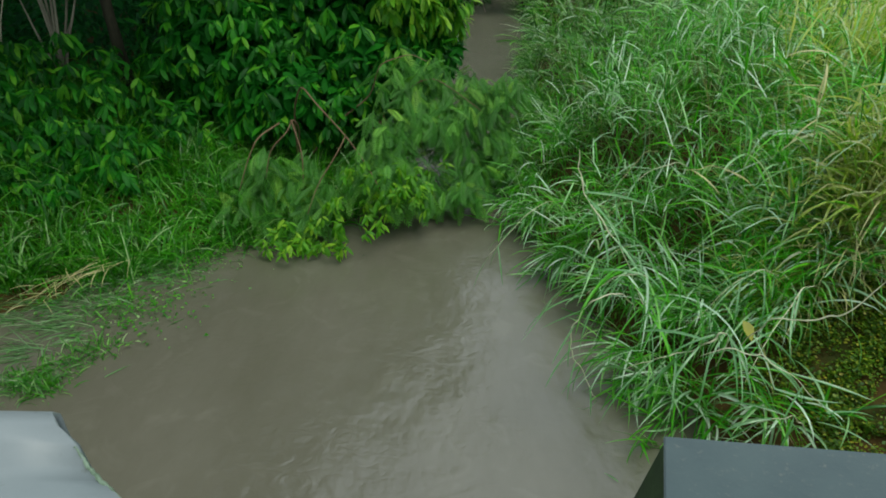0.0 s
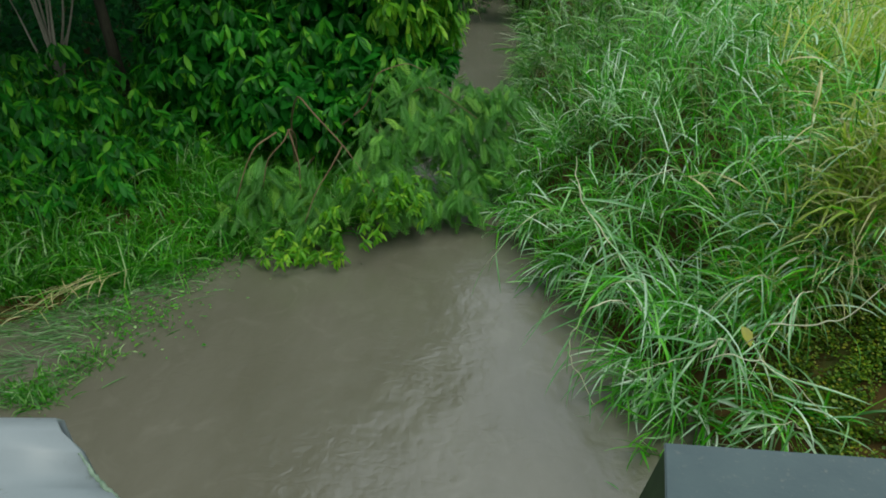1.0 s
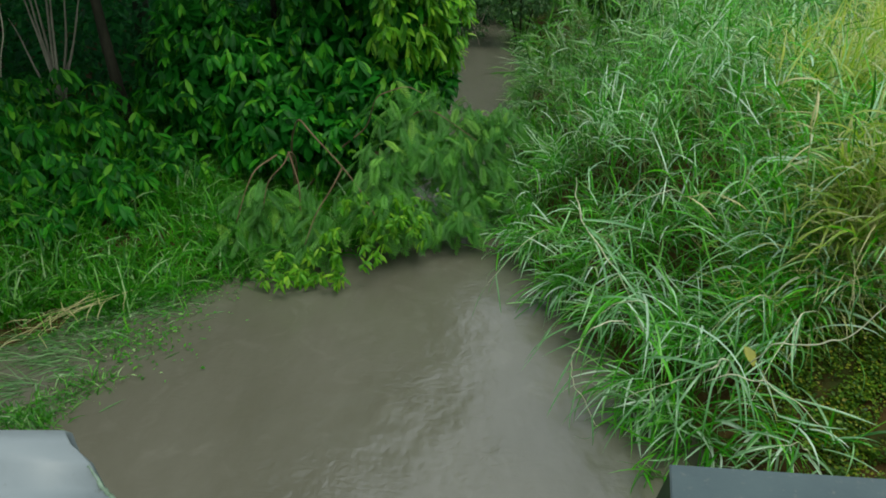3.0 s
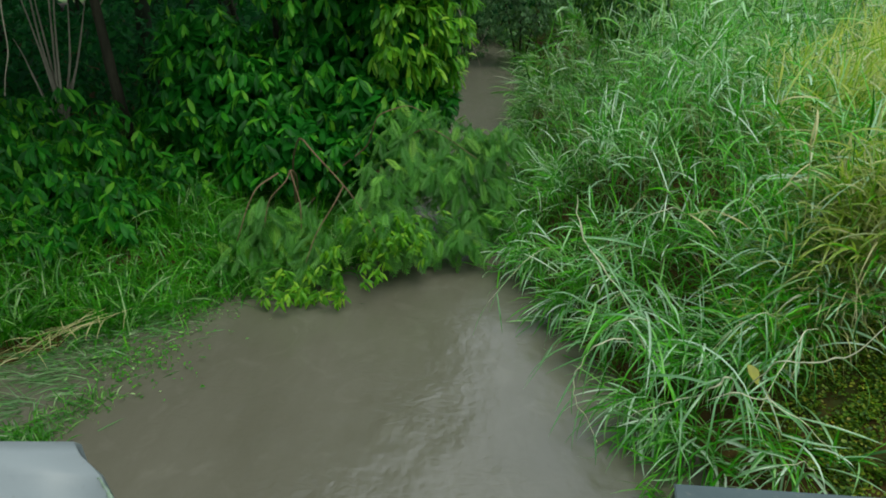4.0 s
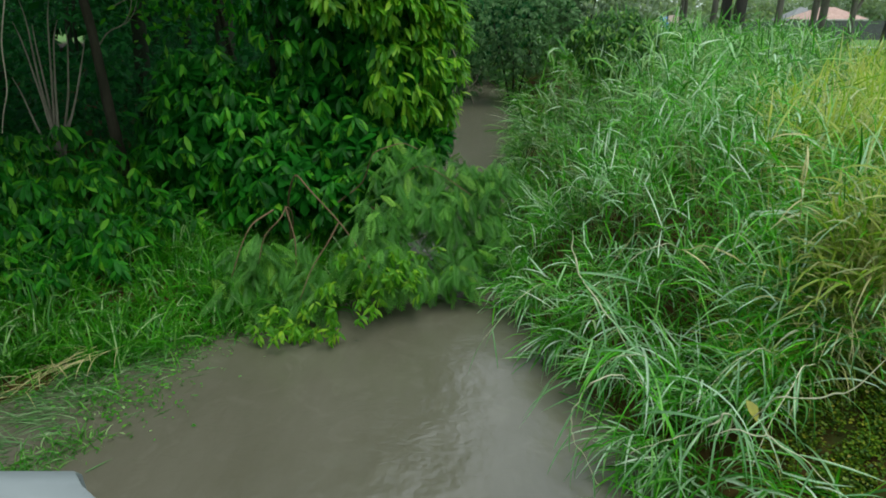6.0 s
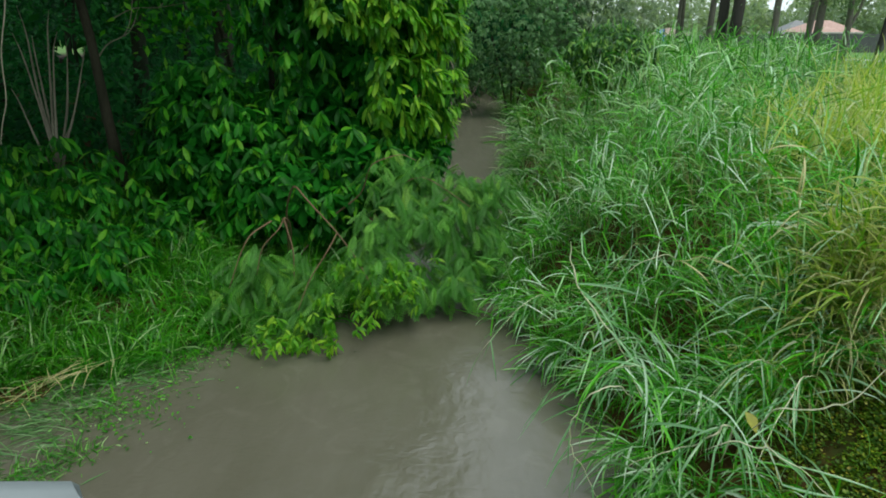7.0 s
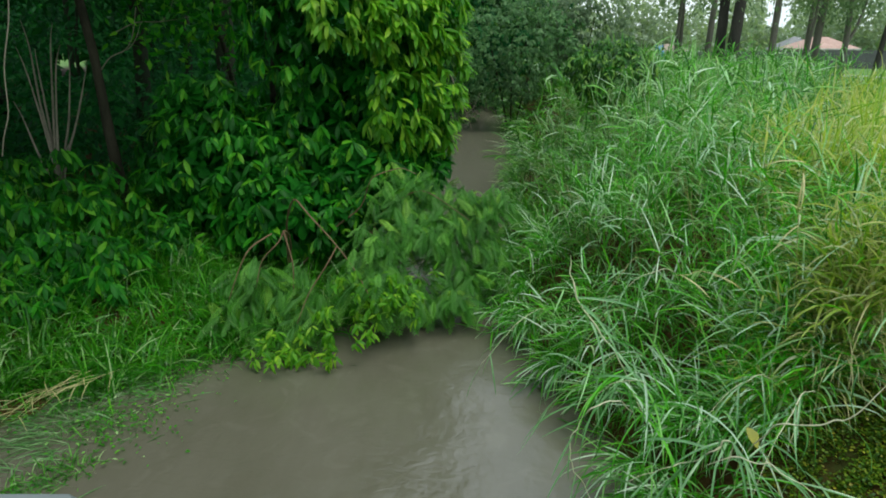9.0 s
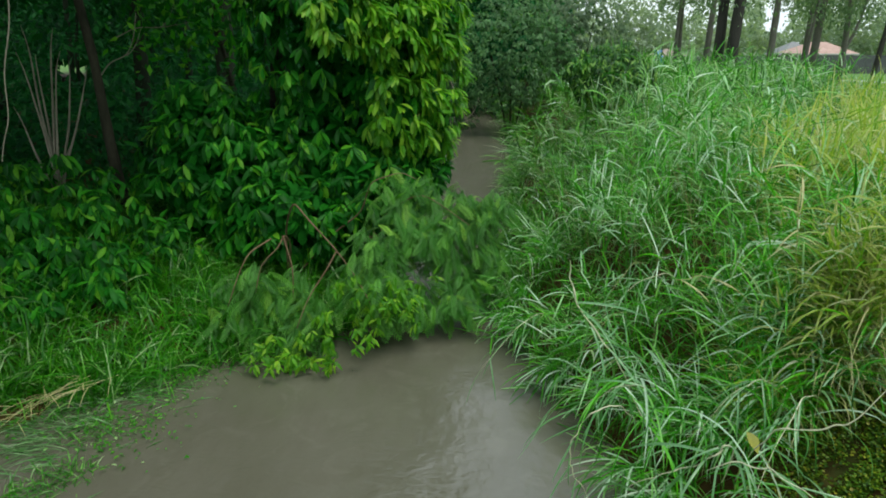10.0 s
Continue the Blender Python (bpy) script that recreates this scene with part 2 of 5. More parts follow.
def water_material():
    """Muddy flood water: silt streaks along the flow, small ripples, a wet skin that mirrors the sky."""
    m, nt, bsdf, out = material("muddy_water")
    silt = noise_fac(nt, 1.3, 5.0, 0.6, (1.0, 0.45, 1.0))
    col = ramp(nt, silt, [(0.3, (0.092, 0.088, 0.062)), (0.7, (0.122, 0.117, 0.09))])
    swirl = nt.nodes.new("ShaderNodeTexNoise")
    swirl.inputs["Scale"].default_value, swirl.inputs["Detail"].default_value = 2.6, 6.0
    swirl.inputs["Distortion"].default_value = 1.6
    tc = nt.nodes.new("ShaderNodeTexCoord")
    nt.links.new(tc.outputs["Object"], swirl.inputs["Vector"])
    foam = ramp(nt, swirl.outputs["Fac"], [(0.55, (0, 0, 0)), (0.75, (0.4, 0.4, 0.4))])
    col = blend(nt, foam, col, (0.155, 0.15, 0.12))
    nt.links.new(col, bsdf.inputs["Base Color"])
    bsdf.inputs["Roughness"].default_value = 0.24
    bsdf.inputs["IOR"].default_value = 1.5
    bsdf.inputs["Specular IOR Level"].default_value = 1.0
    w1, w2 = noise_fac(nt, 3.2, 3.0, 0.55, (1.0, 0.7, 1.0)), noise_fac(nt, 11.0, 4.0, 0.6, (1.0, 0.6, 1.0))
    add = nt.nodes.new("ShaderNodeMath")
    add.operation = "MULTIPLY_ADD"
    add.inputs[1].default_value = 0.16
    nt.links.new(w2, add.inputs[0])
    nt.links.new(w1, add.inputs[2])
    # short steep ripples in loose trains, turned across the flow
    rip = nt.nodes.new("ShaderNodeTexNoise")
    rip.inputs["Scale"].default_value, rip.inputs["Detail"].default_value, rip.inputs["Distortion"].default_value = 5.5, 5.0, 2.2
    turn = nt.nodes.new("ShaderNodeMapping")
    turn.inputs["Rotation"].default_value, turn.inputs["Scale"].default_value = (0, 0, 0.9), (0.85, 1.45, 1.0)
    nt.links.new(tc.outputs["Object"], turn.inputs["Vector"])
    nt.links.new(turn.outputs["Vector"], rip.inputs["Vector"])
    where = ramp(nt, noise_fac(nt, 0.9, 3.0, 0.5), [(0.42, (0.05, 0.05, 0.05)), (0.62, (0.5, 0.5, 0.5))])
    train = nt.nodes.new("ShaderNodeMath")
    train.operation = "MULTIPLY_ADD"
    nt.links.new(rip.outputs["Fac"], train.inputs[0])
    nt.links.new(where, train.inputs[1])
    nt.links.new(add.outputs["Value"], train.inputs[2])
    bump(nt, bsdf, train.outputs["Value"], 0.22, 0.1)
    return m


def rail_material():
    m, nt, bsdf, out = material("painted_rail")
    f1, f2 = noise_fac(nt, 14.0, 6.0), noise_fac(nt, 120.0, 5.0)
    col = ramp(nt, f1, [(0.3, (0.145, 0.175, 0.185)), (0.7, (0.185, 0.212, 0.222))])
    col = blend(nt, ramp(nt, f2, [(0.62, (0, 0, 0)), (0.72, (0.7, 0.7, 0.7))]), col, (0.1, 0.115, 0.105))
    nt.links.new(col, bsdf.inputs["Base Color"])
    bsdf.inputs["Roughness"].default_value = 0.45
    bump(nt, bsdf, f2, 0.2, 0.0008)
    return m


M_GROUND, M_WATER, M_RAIL = lawn_material(), water_material(), rail_material()
M_ALGAE = rough_material("algae", [(0.3, (0.08, 0.13, 0.08)), (0.7, (0.2, 0.27, 0.2))], 160.0, 0.8, 0.001)
# ---- mesh tools ----
rng = np.random.default_rng(11)


def quick(name, verts, quads, mat, parent=None, label="", smooth=True):
    """One mesh object from arrays of points and four-cornered faces."""
    verts, quads = np.asarray(verts, np.float32), np.asarray(quads, np.int32)
    me = bpy.data.meshes.new(name)
    me.vertices.add(len(verts))
    me.vertices.foreach_set("co", verts.ravel())
    me.loops.add(quads.size)
    me.loops.foreach_set("vertex_index", quads.ravel())
    me.polygons.add(len(quads))
    me.polygons.foreach_set("loop_start", np.arange(0, quads.size, 4, dtype=np.int32))
    me.polygons.foreach_set("use_smooth", np.full(len(quads), smooth))
    me.update(calc_edges=True)
    me.validate()
    me.materials.append(mat)
    ob = new(name, me)
    ob.parent = parent
    if label:
        ob["label"] = label
    return ob


def part(name, bm, mat, parent=None, label="", smooth=False):
    me = bpy.data.meshes.new(name)
    bmesh.ops.recalc_face_normals(bm, faces=bm.faces[:])
    bm.to_mesh(me)
    bm.free()
    me.materials.append(mat)
    for p in me.polygons:
        p.use_smooth = smooth
    ob = new(name, me)
    ob.parent = parent
    if label:
        ob["label"] = label
    return ob


def unit(v):
    return v / np.maximum(np.linalg.norm(v, axis=-1, keepdims=True), 1e-9)


def blades(root, azim, length, rise, droop, width, segs=5, fold=False):
    """Arching grass blades: points and faces. rise: first angle over the level; droop: how far it bends down, radians."""
    n = len(root)
    s = np.linspace(0, 1, segs + 1)
    ang = rise[:, None] - droop[:, None] * s[None] ** 1.4
    step = (length / segs)[:, None]
    horiz = np.concatenate([np.zeros((n, 1)), np.cumsum(np.cos(ang[:, 1:]) * step, 1)], 1)
    vert = np.concatenate([np.zeros((n, 1)), np.cumsum(np.sin(ang[:, 1:]) * step, 1)], 1)
    dirx, diry = np.cos(azim), np.sin(azim)
    sway = rng.normal(0, 0.08, n)[:, None] * s[None] ** 2 * length[:, None]
    mid = np.stack([root[:, :1] + dirx[:, None] * horiz - diry[:, None] * sway, root[:, 1:2] + diry[:, None] * horiz + dirx[:, None] * sway, root[:, 2:] + vert], 2)
    prof = np.interp(s, [0, 0.15, 0.5, 0.85, 1], [0.6, 0.9, 1.0, 0.5, 0.04])
    twist = rng.normal(0, 0.5, n)[:, None] + rng.normal(0, 0.6, n)[:, None] * s[None]
    side = np.stack([-diry[:, None] * np.cos(twist), dirx[:, None] * np.cos(twist), np.sin(twist)], 2)
    off = side * (width[:, None] * prof[None] / 2)[..., None]
    if not fold:
        pts = np.stack([mid - off, mid + off], 2).reshape(-1, 3)
        base = ((np.arange(n) * (segs + 1) * 2)[:, None] + (np.arange(segs) * 2)[None]).ravel()
        return pts, np.stack([base, base + 1, base + 3, base + 2], 1)
    dip = np.stack([np.zeros_like(ang), np.zeros_like(ang), (width[:, None] * prof[None]) * 0.28], 2)
    pts = np.stack([mid - off + dip, mid, mid + off + dip], 2).reshape(-1, 3)
    base = ((np.arange(n) * (segs + 1) * 3)[:, None] + (np.arange(segs) * 3)[None]).ravel()
    return pts, np.concatenate([np.stack([base, base + 1, base + 4, base + 3], 1), np.stack([base + 1, base + 2, base + 5, base + 4], 1)])


LEAF_S = np.array([0.0, 0.22, 0.5, 0.8, 1.0])
LEAF_W = np.array([0.06, 0.62, 1.0, 0.62, 0.05])
LEAF_OVAL = np.array([0.07, 0.52, 0.95, 0.8, 0.06])
SPOON_W = np.array([0.08, 0.42, 0.82, 1.0, 0.16])


def leaves(base, way, up, length, width, bend=0.5, fold=0.18, shape=LEAF_W):
    """Oval leaves, folded along the midrib and bent down towards the tip."""
    n, k = len(base), len(LEAF_S)
    way, up = unit(way), unit(up)
    side = unit(np.cross(way, up))
    nor = np.cross(side, way)
    L = length[:, None, None]
    s = LEAF_S[None, :, None]
    mid = base[:, None] + way[:, None] * (s * L) - nor[:, None] * (bend * s ** 2 * L * 0.5)
    w = (width[:, None] * shape[None] / 2)[..., None]
    a = mid - side[:, None] * w + nor[:, None] * w * fold * 2
    b = mid + side[:, None] * w + nor[:, None] * w * fold * 2
    pts = np.stack([a, mid, b], 2).reshape(-1, 3)
    i = ((np.arange(n) * k * 3)[:, None] + (np.arange(k - 1) * 3)[None]).ravel()
    q = np.concatenate([np.stack([i, i + 1, i + 4, i + 3], 1), np.stack([i + 1, i + 2, i + 5, i + 4], 1)])
    return pts, q


def join(chunks):
    pts, qs, n = [], [], 0
    for p, q in chunks:
        pts.append(p)
        qs.append(q + n)
        n += len(p)
    return np.concatenate(pts), np.concatenate(qs)


def chips(base, way, up, length, width):
    """Simple pointed leaves for crowns far away."""
    way = unit(way)
    side = unit(np.cross(way, up)) * (width / 2)[:, None]
    run = way * length[:, None]
    q = np.stack([base, base + run * 0.45 - side, base + run, base + run * 0.45 + side], 1).reshape(-1, 3)
    return q, np.arange(len(q)).reshape(-1, 4)


def whorls(centre, axis, count, length, width, spread=1.0, sag=0.5, shape=SPOON_W, plain=False):
    """Rosettes of leaves at twig ends; the leaves fan out round the twig and hang."""
    n = len(centre)
    idx = np.repeat(np.arange(n), count)
    m = len(idx)
    turn = rng.uniform(0, 2 * np.pi, m)
    axis = unit(axis)[idx]
    helper = np.where(np.abs(axis[:, 2:]) > 0.9, np.array([[1.0, 0, 0]]), np.array([[0, 0, 1.0]]))
    u = unit(np.cross(axis, helper))
    v = np.cross(axis, u)
    radial = u * np.cos(turn)[:, None] + v * np.sin(turn)[:, None]
    way = axis * rng.uniform(0.25, 0.9, (m, 1)) + radial * spread * rng.uniform(0.6, 1.1, (m, 1))
    way[:, 2] -= sag * rng.uniform(0.5, 1.4, m)
    up = np.tile([0.0, 0, 1.0], (m, 1)) + axis * 0.6 + rng.normal(0, 0.25, (m, 3))
    ln = rng.uniform(0.65, 1.15, m) * length
    if plain:
        return chips(centre[idx], way, up, ln, ln * width)
    return leaves(centre[idx] + rng.normal(0, 0.015, (m, 3)), way, up, ln, ln * width * rng.uniform(0.85, 1.15, m), 0.7, 0.16, shape)


def tube(points, radii, sides=8, wobble=0.0):
    """A tapered, bending stem through the points."""
    pts = np.asarray(points, float)
    t = np.linspace(0, 1, len(pts))
    fine = np.linspace(0, 1, (len(pts) - 1) * 5 + 1)
    # smooth path
    path = np.stack([np.interp(fine, t, pts[:, i]) for i in range(3)], 1)
    for _ in range(3):
        path[1:-1] = (path[:-2] + 2 * path[1:-1] + path[2:]) / 4
    r = np.interp(fine, t, radii)
    tang = unit(np.gradient(path, axis=0))
    ref = np.array([1.0, 0.13, 0.07]) if abs(tang[0][0]) < 0.8 else np.array([0, 1.0, 0.1])
    u = unit(np.cross(tang, ref))
    v = np.cross(tang, u)
    a = np.linspace(0, 2 * np.pi, sides, endpoint=False)
    rr = r[:, None] * (1 + wobble * rng.normal(0, 1, (len(path), sides)))
    ring = path[:, None] + (u[:, None] * np.cos(a)[None, :, None] + v[:, None] * np.sin(a)[None, :, None]) * rr[..., None]
    m = len(path)
    i, j = np.meshgrid(np.arange(m - 1), np.arange(sides), indexing="ij")
    k = (j + 1) % sides
    q = np.stack([i * sides + j, i * sides + k, (i + 1) * sides + k, (i + 1) * sides + j], -1).reshape(-1, 4)
    n = m * sides
    cap = np.array([[n - sides + c, n - sides + c + 1, n - sides + sides - 2 - c, n - sides + sides - 1 - c] for c in range(sides // 2 - 1)])
    return ring.reshape(-1, 3), np.concatenate([q, cap]) if len(cap) else q


def box(bm, x0, x1, y0, y1, z0, z1):
    v = [bm.verts.new((x, y, z)) for z in (z0, z1) for y in (y0, y1) for x in (x0, x1)]
    for f in ((0, 1, 3, 2), (4, 5, 7, 6), (0, 1, 5, 4), (2, 3, 7, 6), (0, 2, 6, 4), (1, 3, 7, 5)):
        bm.faces.new([v[i] for i in f])


def empty(name, at_point=(0, 0, 0)):
    ob = new(name)
    ob.location = at_point
    ob.empty_display_size = 0.2
    return ob


# ---- ground, creek and banks ----
CREEK_Y = [-40, 0, 2.0, 3.2, 4.2, 5.1, 6.3, 7.2, 9.5, 13, 18, 23, 30, 60, 400]
CREEK_R = [1.5, 1.75, 1.8, 1.58, 1.21, 0.91, 0.7, 0.64, 1.0, 1.45, 2.1, 2.4, 2.2, 1.5, 1.5]
CREEK_L = [-2.6, -2.6, -2.6, -2.6, -2.9, -3.0, -1.2, -0.9, -0.7, -0.25, -0.3, 0.2, 0.2, -0.5, -0.5]


def fade(x):
    x = np.clip(x, 0, 1)
    return x * x * (3 - 2 * x)


def ground_height(x, y):
    """Height over the water: a steep bank on one side, a flooded shelf and a wooded bank on the other."""
    xr, xl = np.interp(y, CREEK_Y, CREEK_R), np.interp(y, CREEK_Y, CREEK_L)
    bed = -0.7
    right = bed + 0.72 * fade((x - xr + 0.35) / 0.5) + 1.15 * fade((x - xr) / 2.0) - 0.85 * fade((x - xr - 6) / 10)
    left = bed + 0.66 * fade((xl + 0.45 - x) / 0.8) + 0.12 * fade((xl - x) / 0.9) + 0.75 * fade((xl - 0.4 - x) / 4.0)
    mid = (xr + xl) / 2
    right = right - 1.2 * fade((y - 45) / 45)
    z = np.where(x > mid, right, left)
    shelf = fade((4.9 - y) / 0.7) * fade((y + 30) / 5) * (x < mid)
    z = z - shelf * np.clip(z + 0.06, 0, None) * fade((x + 6.5) / 1.5)
    return z + 0.05 * np.sin(x * 2.1 + y * 0.7) * np.cos(y * 1.7) * (np.abs(x - mid) > 2.2)


def build_ground():
    def axis(lo, hi, fine_lo, fine_hi, step):
        near = np.arange(fine_lo, fine_hi + 1e-6, step)
        out = fine_hi + (hi - fine_hi) * np.linspace(0, 1, 26)[1:] ** 2.2
        back = fine_lo - (fine_lo - lo) * np.linspace(0, 1, 26)[1:] ** 2.2
        return np.concatenate([back[::-1], near, out])
    xs, ys = axis(-400, 400, -9, 9, 0.15), axis(-60, 700, -3, 26, 0.18)
    X, Y = np.meshgrid(xs, ys)
    V = np.stack([X, Y, ground_height(X, Y)], -1).reshape(-1, 3)
    c = len(xs)
    i, j = np.meshgrid(np.arange(len(ys) - 1), np.arange(c - 1), indexing="ij")
    a = (i * c + j).ravel()
    tagged(quick("ground", V, np.stack([a, a + 1, a + c + 1, a + c], 1), M_GROUND), "brown earth banks and mown green park lawn", "ground", kind="structure")


def build_water():
    xs, ys = np.linspace(-9, 4, 60), np.concatenate([np.linspace(-12, 0, 10)[:-1], np.linspace(0, 30, 120), np.linspace(30, 90, 20)[1:]])
    X, Y = np.meshgrid(xs, ys)
    Z = 0.006 * np.sin(X * 4 + 2 * np.sin(Y * 1.3)) * np.cos(Y * 2.3 + X)
    c = len(xs)
    i, j = np.meshgrid(np.arange(len(ys) - 1), np.arange(c - 1), indexing="ij")
    a = (i * c + j).ravel()
    tagged(quick("water", np.stack([X, Y, Z], -1).reshape(-1, 3), np.stack([a, a + 1, a + c + 1, a + c], 1), M_WATER), "brown muddy flood water flowing in the creek", "water", kind="structure")


build_ground()
build_water()


def build_culvert():
    """The crossing the camera stands on: deck behind, side wall with its flat wet top."""
    bm = bmesh.new()
    box(bm, -6, 6, -5.0, 0.1, 1.2, 1.45)
    tagged(part("bridge_deck", bm, M_CONC), "grey concrete deck of the creek crossing", "deck", kind="structure")
    for x in (-6.0, 5.6):
        bm = bmesh.new()
        box(bm, x, x + 0.4, -5.0, 0.1, -0.75, 1.2)
        tagged(part("abutment", bm, M_CONC), "grey concrete side wall under the deck", "wall", kind="structure")
    wall = empty("wing_wall", (0.7, 1.5, -0.6))
    top = [(0.705, 1.585), (3.2, 1.36), (3.2, 0.1), (0.30, 0.1)]
    foot = [(0.30, 1.72), (3.3, 1.5), (3.3, 0.1), (-0.1, 0.1)]

    def prism(low, high, z0, z1):
        bm = bmesh.new()
        lo = [bm.verts.new((x - 0.7, y - 1.5, z0 + 0.6)) for x, y in low]
        hi = [bm.verts.new((x - 0.7, y - 1.5, z1 + 0.6)) for x, y in high]
        bm.faces.new(hi)
        bm.faces.new(lo[::-1])
        for i in range(4):
            bm.faces.new([lo[i], lo[(i + 1) % 4], hi[(i + 1) % 4], hi[i]])
        return bm
    bm = prism(top, top, 1.488, 1.5)
    bmesh.ops.bevel(bm, geom=[e for e in bm.edges if all(v.co.z > 2.09 for v in e.verts)], offset=0.004, segments=2, affect="EDGES")
    part("coping", bm, M_COPING, wall, "smooth wet blue-grey coping")
    part("battered_face", prism(foot, [(x + (0.006 if i in (0, 3) else -0.006), y - 0.006) for i, (x, y) in enumerate(top)], -0.6, 1.488), M_MOSS, wall, "dark mossy sloping face")
    tagged(wall, "dark wet concrete wing wall with a flat top", "wall")


def build_rail():
    """Sheet-metal barrier with a rolled far lip; its near part lies under the camera."""
    rail = empty("guard_rail", (-0.5, 0.15, 1.45))
    prof = [(0.0, -0.06), (0.004, -0.028), (0.002, -0.010), (-0.006, -0.0015), (-0.016, 0.0), (-0.0235, -0.005), (-0.029, -0.0125), (-0.035, -0.0145), (-0.043, -0.0125), (-0.056, -0.0155), (-0.085, -0.029), (-0.15, -0.068), (-0.2, -0.1)]
    V, Q = [], []
    cols = 26
    for i in range(cols):
        u = i / (cols - 1)
        for dy, dz in prof:
            # the cut end runs slantwise towards the holder
            end = -0.169 + 1.32 * min(0.0 if dy > -0.012 else -(dy + 0.012), 0.2) - 0.006 * max(0, (dy + 0.02) / 0.02)
            x = -2.0 + (end + 2.0) * u ** 0.5
            V.append((x + 0.507, 0.236 + dy - 0.15, 2.809 + dz - 1.45))
    n = len(prof)
    for i in range(cols - 1):
        for j in range(n - 1):
            a = i * n + j
            Q.append((a, a + 1, a + n + 1, a + n))
    sheet = quick("sheet", V, Q, M_RAIL, rail)
    so = sheet.modifiers.new("thickness", "SOLIDIFY")
    so.thickness, so.offset = 0.004, -1
    # algae along the cut end
    edge = []
    for j in range(5, n - 3):
        edge.append(np.array(V[(cols - 1) * n + j]) + np.array([-0.0002, 0, -0.0007]))
    quick("algae_strip", *tube(edge, np.interp(np.arange(len(edge)), [0, 1.5, len(edge) - 1], [0.0005, 0.0012, 0.0004]), 8, 0.35), M_ALGAE, rail, "thin green algae on the cut edge")
    bm = bmesh.new()
    box(bm, -0.6, -0.5, -0.1, 0.02, 0, 1.28)
    part("post", bm, M_RAIL, rail)
    tagged(rail, "weathered white painted metal guard rail with algae edge", "guard rail")


build_culvert()
build_rail()

# ---- grass of the steep bank ----


def scatter(n, x0, x1, y0, y1):
    return rng.uniform(x0, x1, n), rng.uniform(y0, y1, n)


def lumps(x, y, size):
    return np.array([noise.noise((a / size, b / size, 3.7)) for a, b in zip(x, y)])


def canopy(x, y):
    """Height of the leafy top of the tall grass over the ground."""
    xr = np.interp(y, CREEK_Y, CREEK_R)
    return (0.46 + 0.66 * fade((x - xr + 0.1) / 1.9)) * (1 + 0.02 * fade((y - 6) / 4) * fade((x - xr - 1) / 2))


def spread(r, x0, x1, y0, y1, tries):
    """Points at least r apart in a rectangle of the plan."""
    out = np.zeros((0, 2))
    for p in np.stack(scatter(tries, x0, x1, y0, y1), 1):
        if not len(out) or np.min(np.sum((out - p) ** 2, 1)) > r * r:
            out = np.concatenate([out, p[None]])
    return out


def culm_leaves(x, y, height, lean_az, lean, per, size, wide, segs, low=0.3, upright=0.4, arch=66):
    """Grass culms that lean, each with leaves in two ranks along its upper part: the leaves, and the culms."""
    n = len(x)
    root = np.stack([x, y, ground_height(x, y) - 0.03], 1)
    culm = blades(root, lean_az, height * 1.08, np.radians(86) - lean * 0.35, lean, np.full(n, 0.007), 4)
    idx = np.repeat(np.arange(n), per)
    m = len(idx)
    t = np.clip(np.tile(np.linspace(low, 1.0, per), n) + rng.normal(0, 0.06, m), 0.12, 1.03)
    bend = lean[idx] * t
    reach = height[idx] * t
    out = reach * np.sin(bend * 0.62)
    pos = root[idx] + np.stack([np.cos(lean_az[idx]) * out, np.sin(lean_az[idx]) * out, reach * np.cos(bend * 0.62)], 1)
    rank = rng.uniform(0, 2 * np.pi, n)[idx] + np.pi * np.tile(np.arange(per) % 2, n)
    az = rank + rng.normal(0, 0.45, m)
    # leaves of a leaning culm swing round to its own way
    pull = np.clip(lean[idx] / 2.0, 0, 0.62)
    az = np.arctan2((1 - pull) * np.sin(az) + pull * np.sin(lean_az[idx]), (1 - pull) * np.cos(az) + pull * np.cos(lean_az[idx]))
    ln = rng.uniform(0.6, 1.15, m) * size * np.interp(t, [0.2, 0.6, 1.05], [0.7, 1.0, 0.8])
    # some blades stand nearly straight, the others arch over
    stiff = rng.uniform(0, 1, m) < upright
    rise = np.radians(np.where(stiff, rng.normal(58, 20, m), rng.normal(54, 18, m))) + 0.35 * (t - 0.6) - 0.7 * bend * np.where(stiff, 0.75, 1.0)
    droop = np.radians(np.where(stiff, rng.normal(18, 14, m), rng.normal(arch, 30, m)))
    wd = rng.uniform(0.65, 1.25, m) * wide
    return blades(pos, az, ln, rise, droop, wd, segs, segs > 4), culm


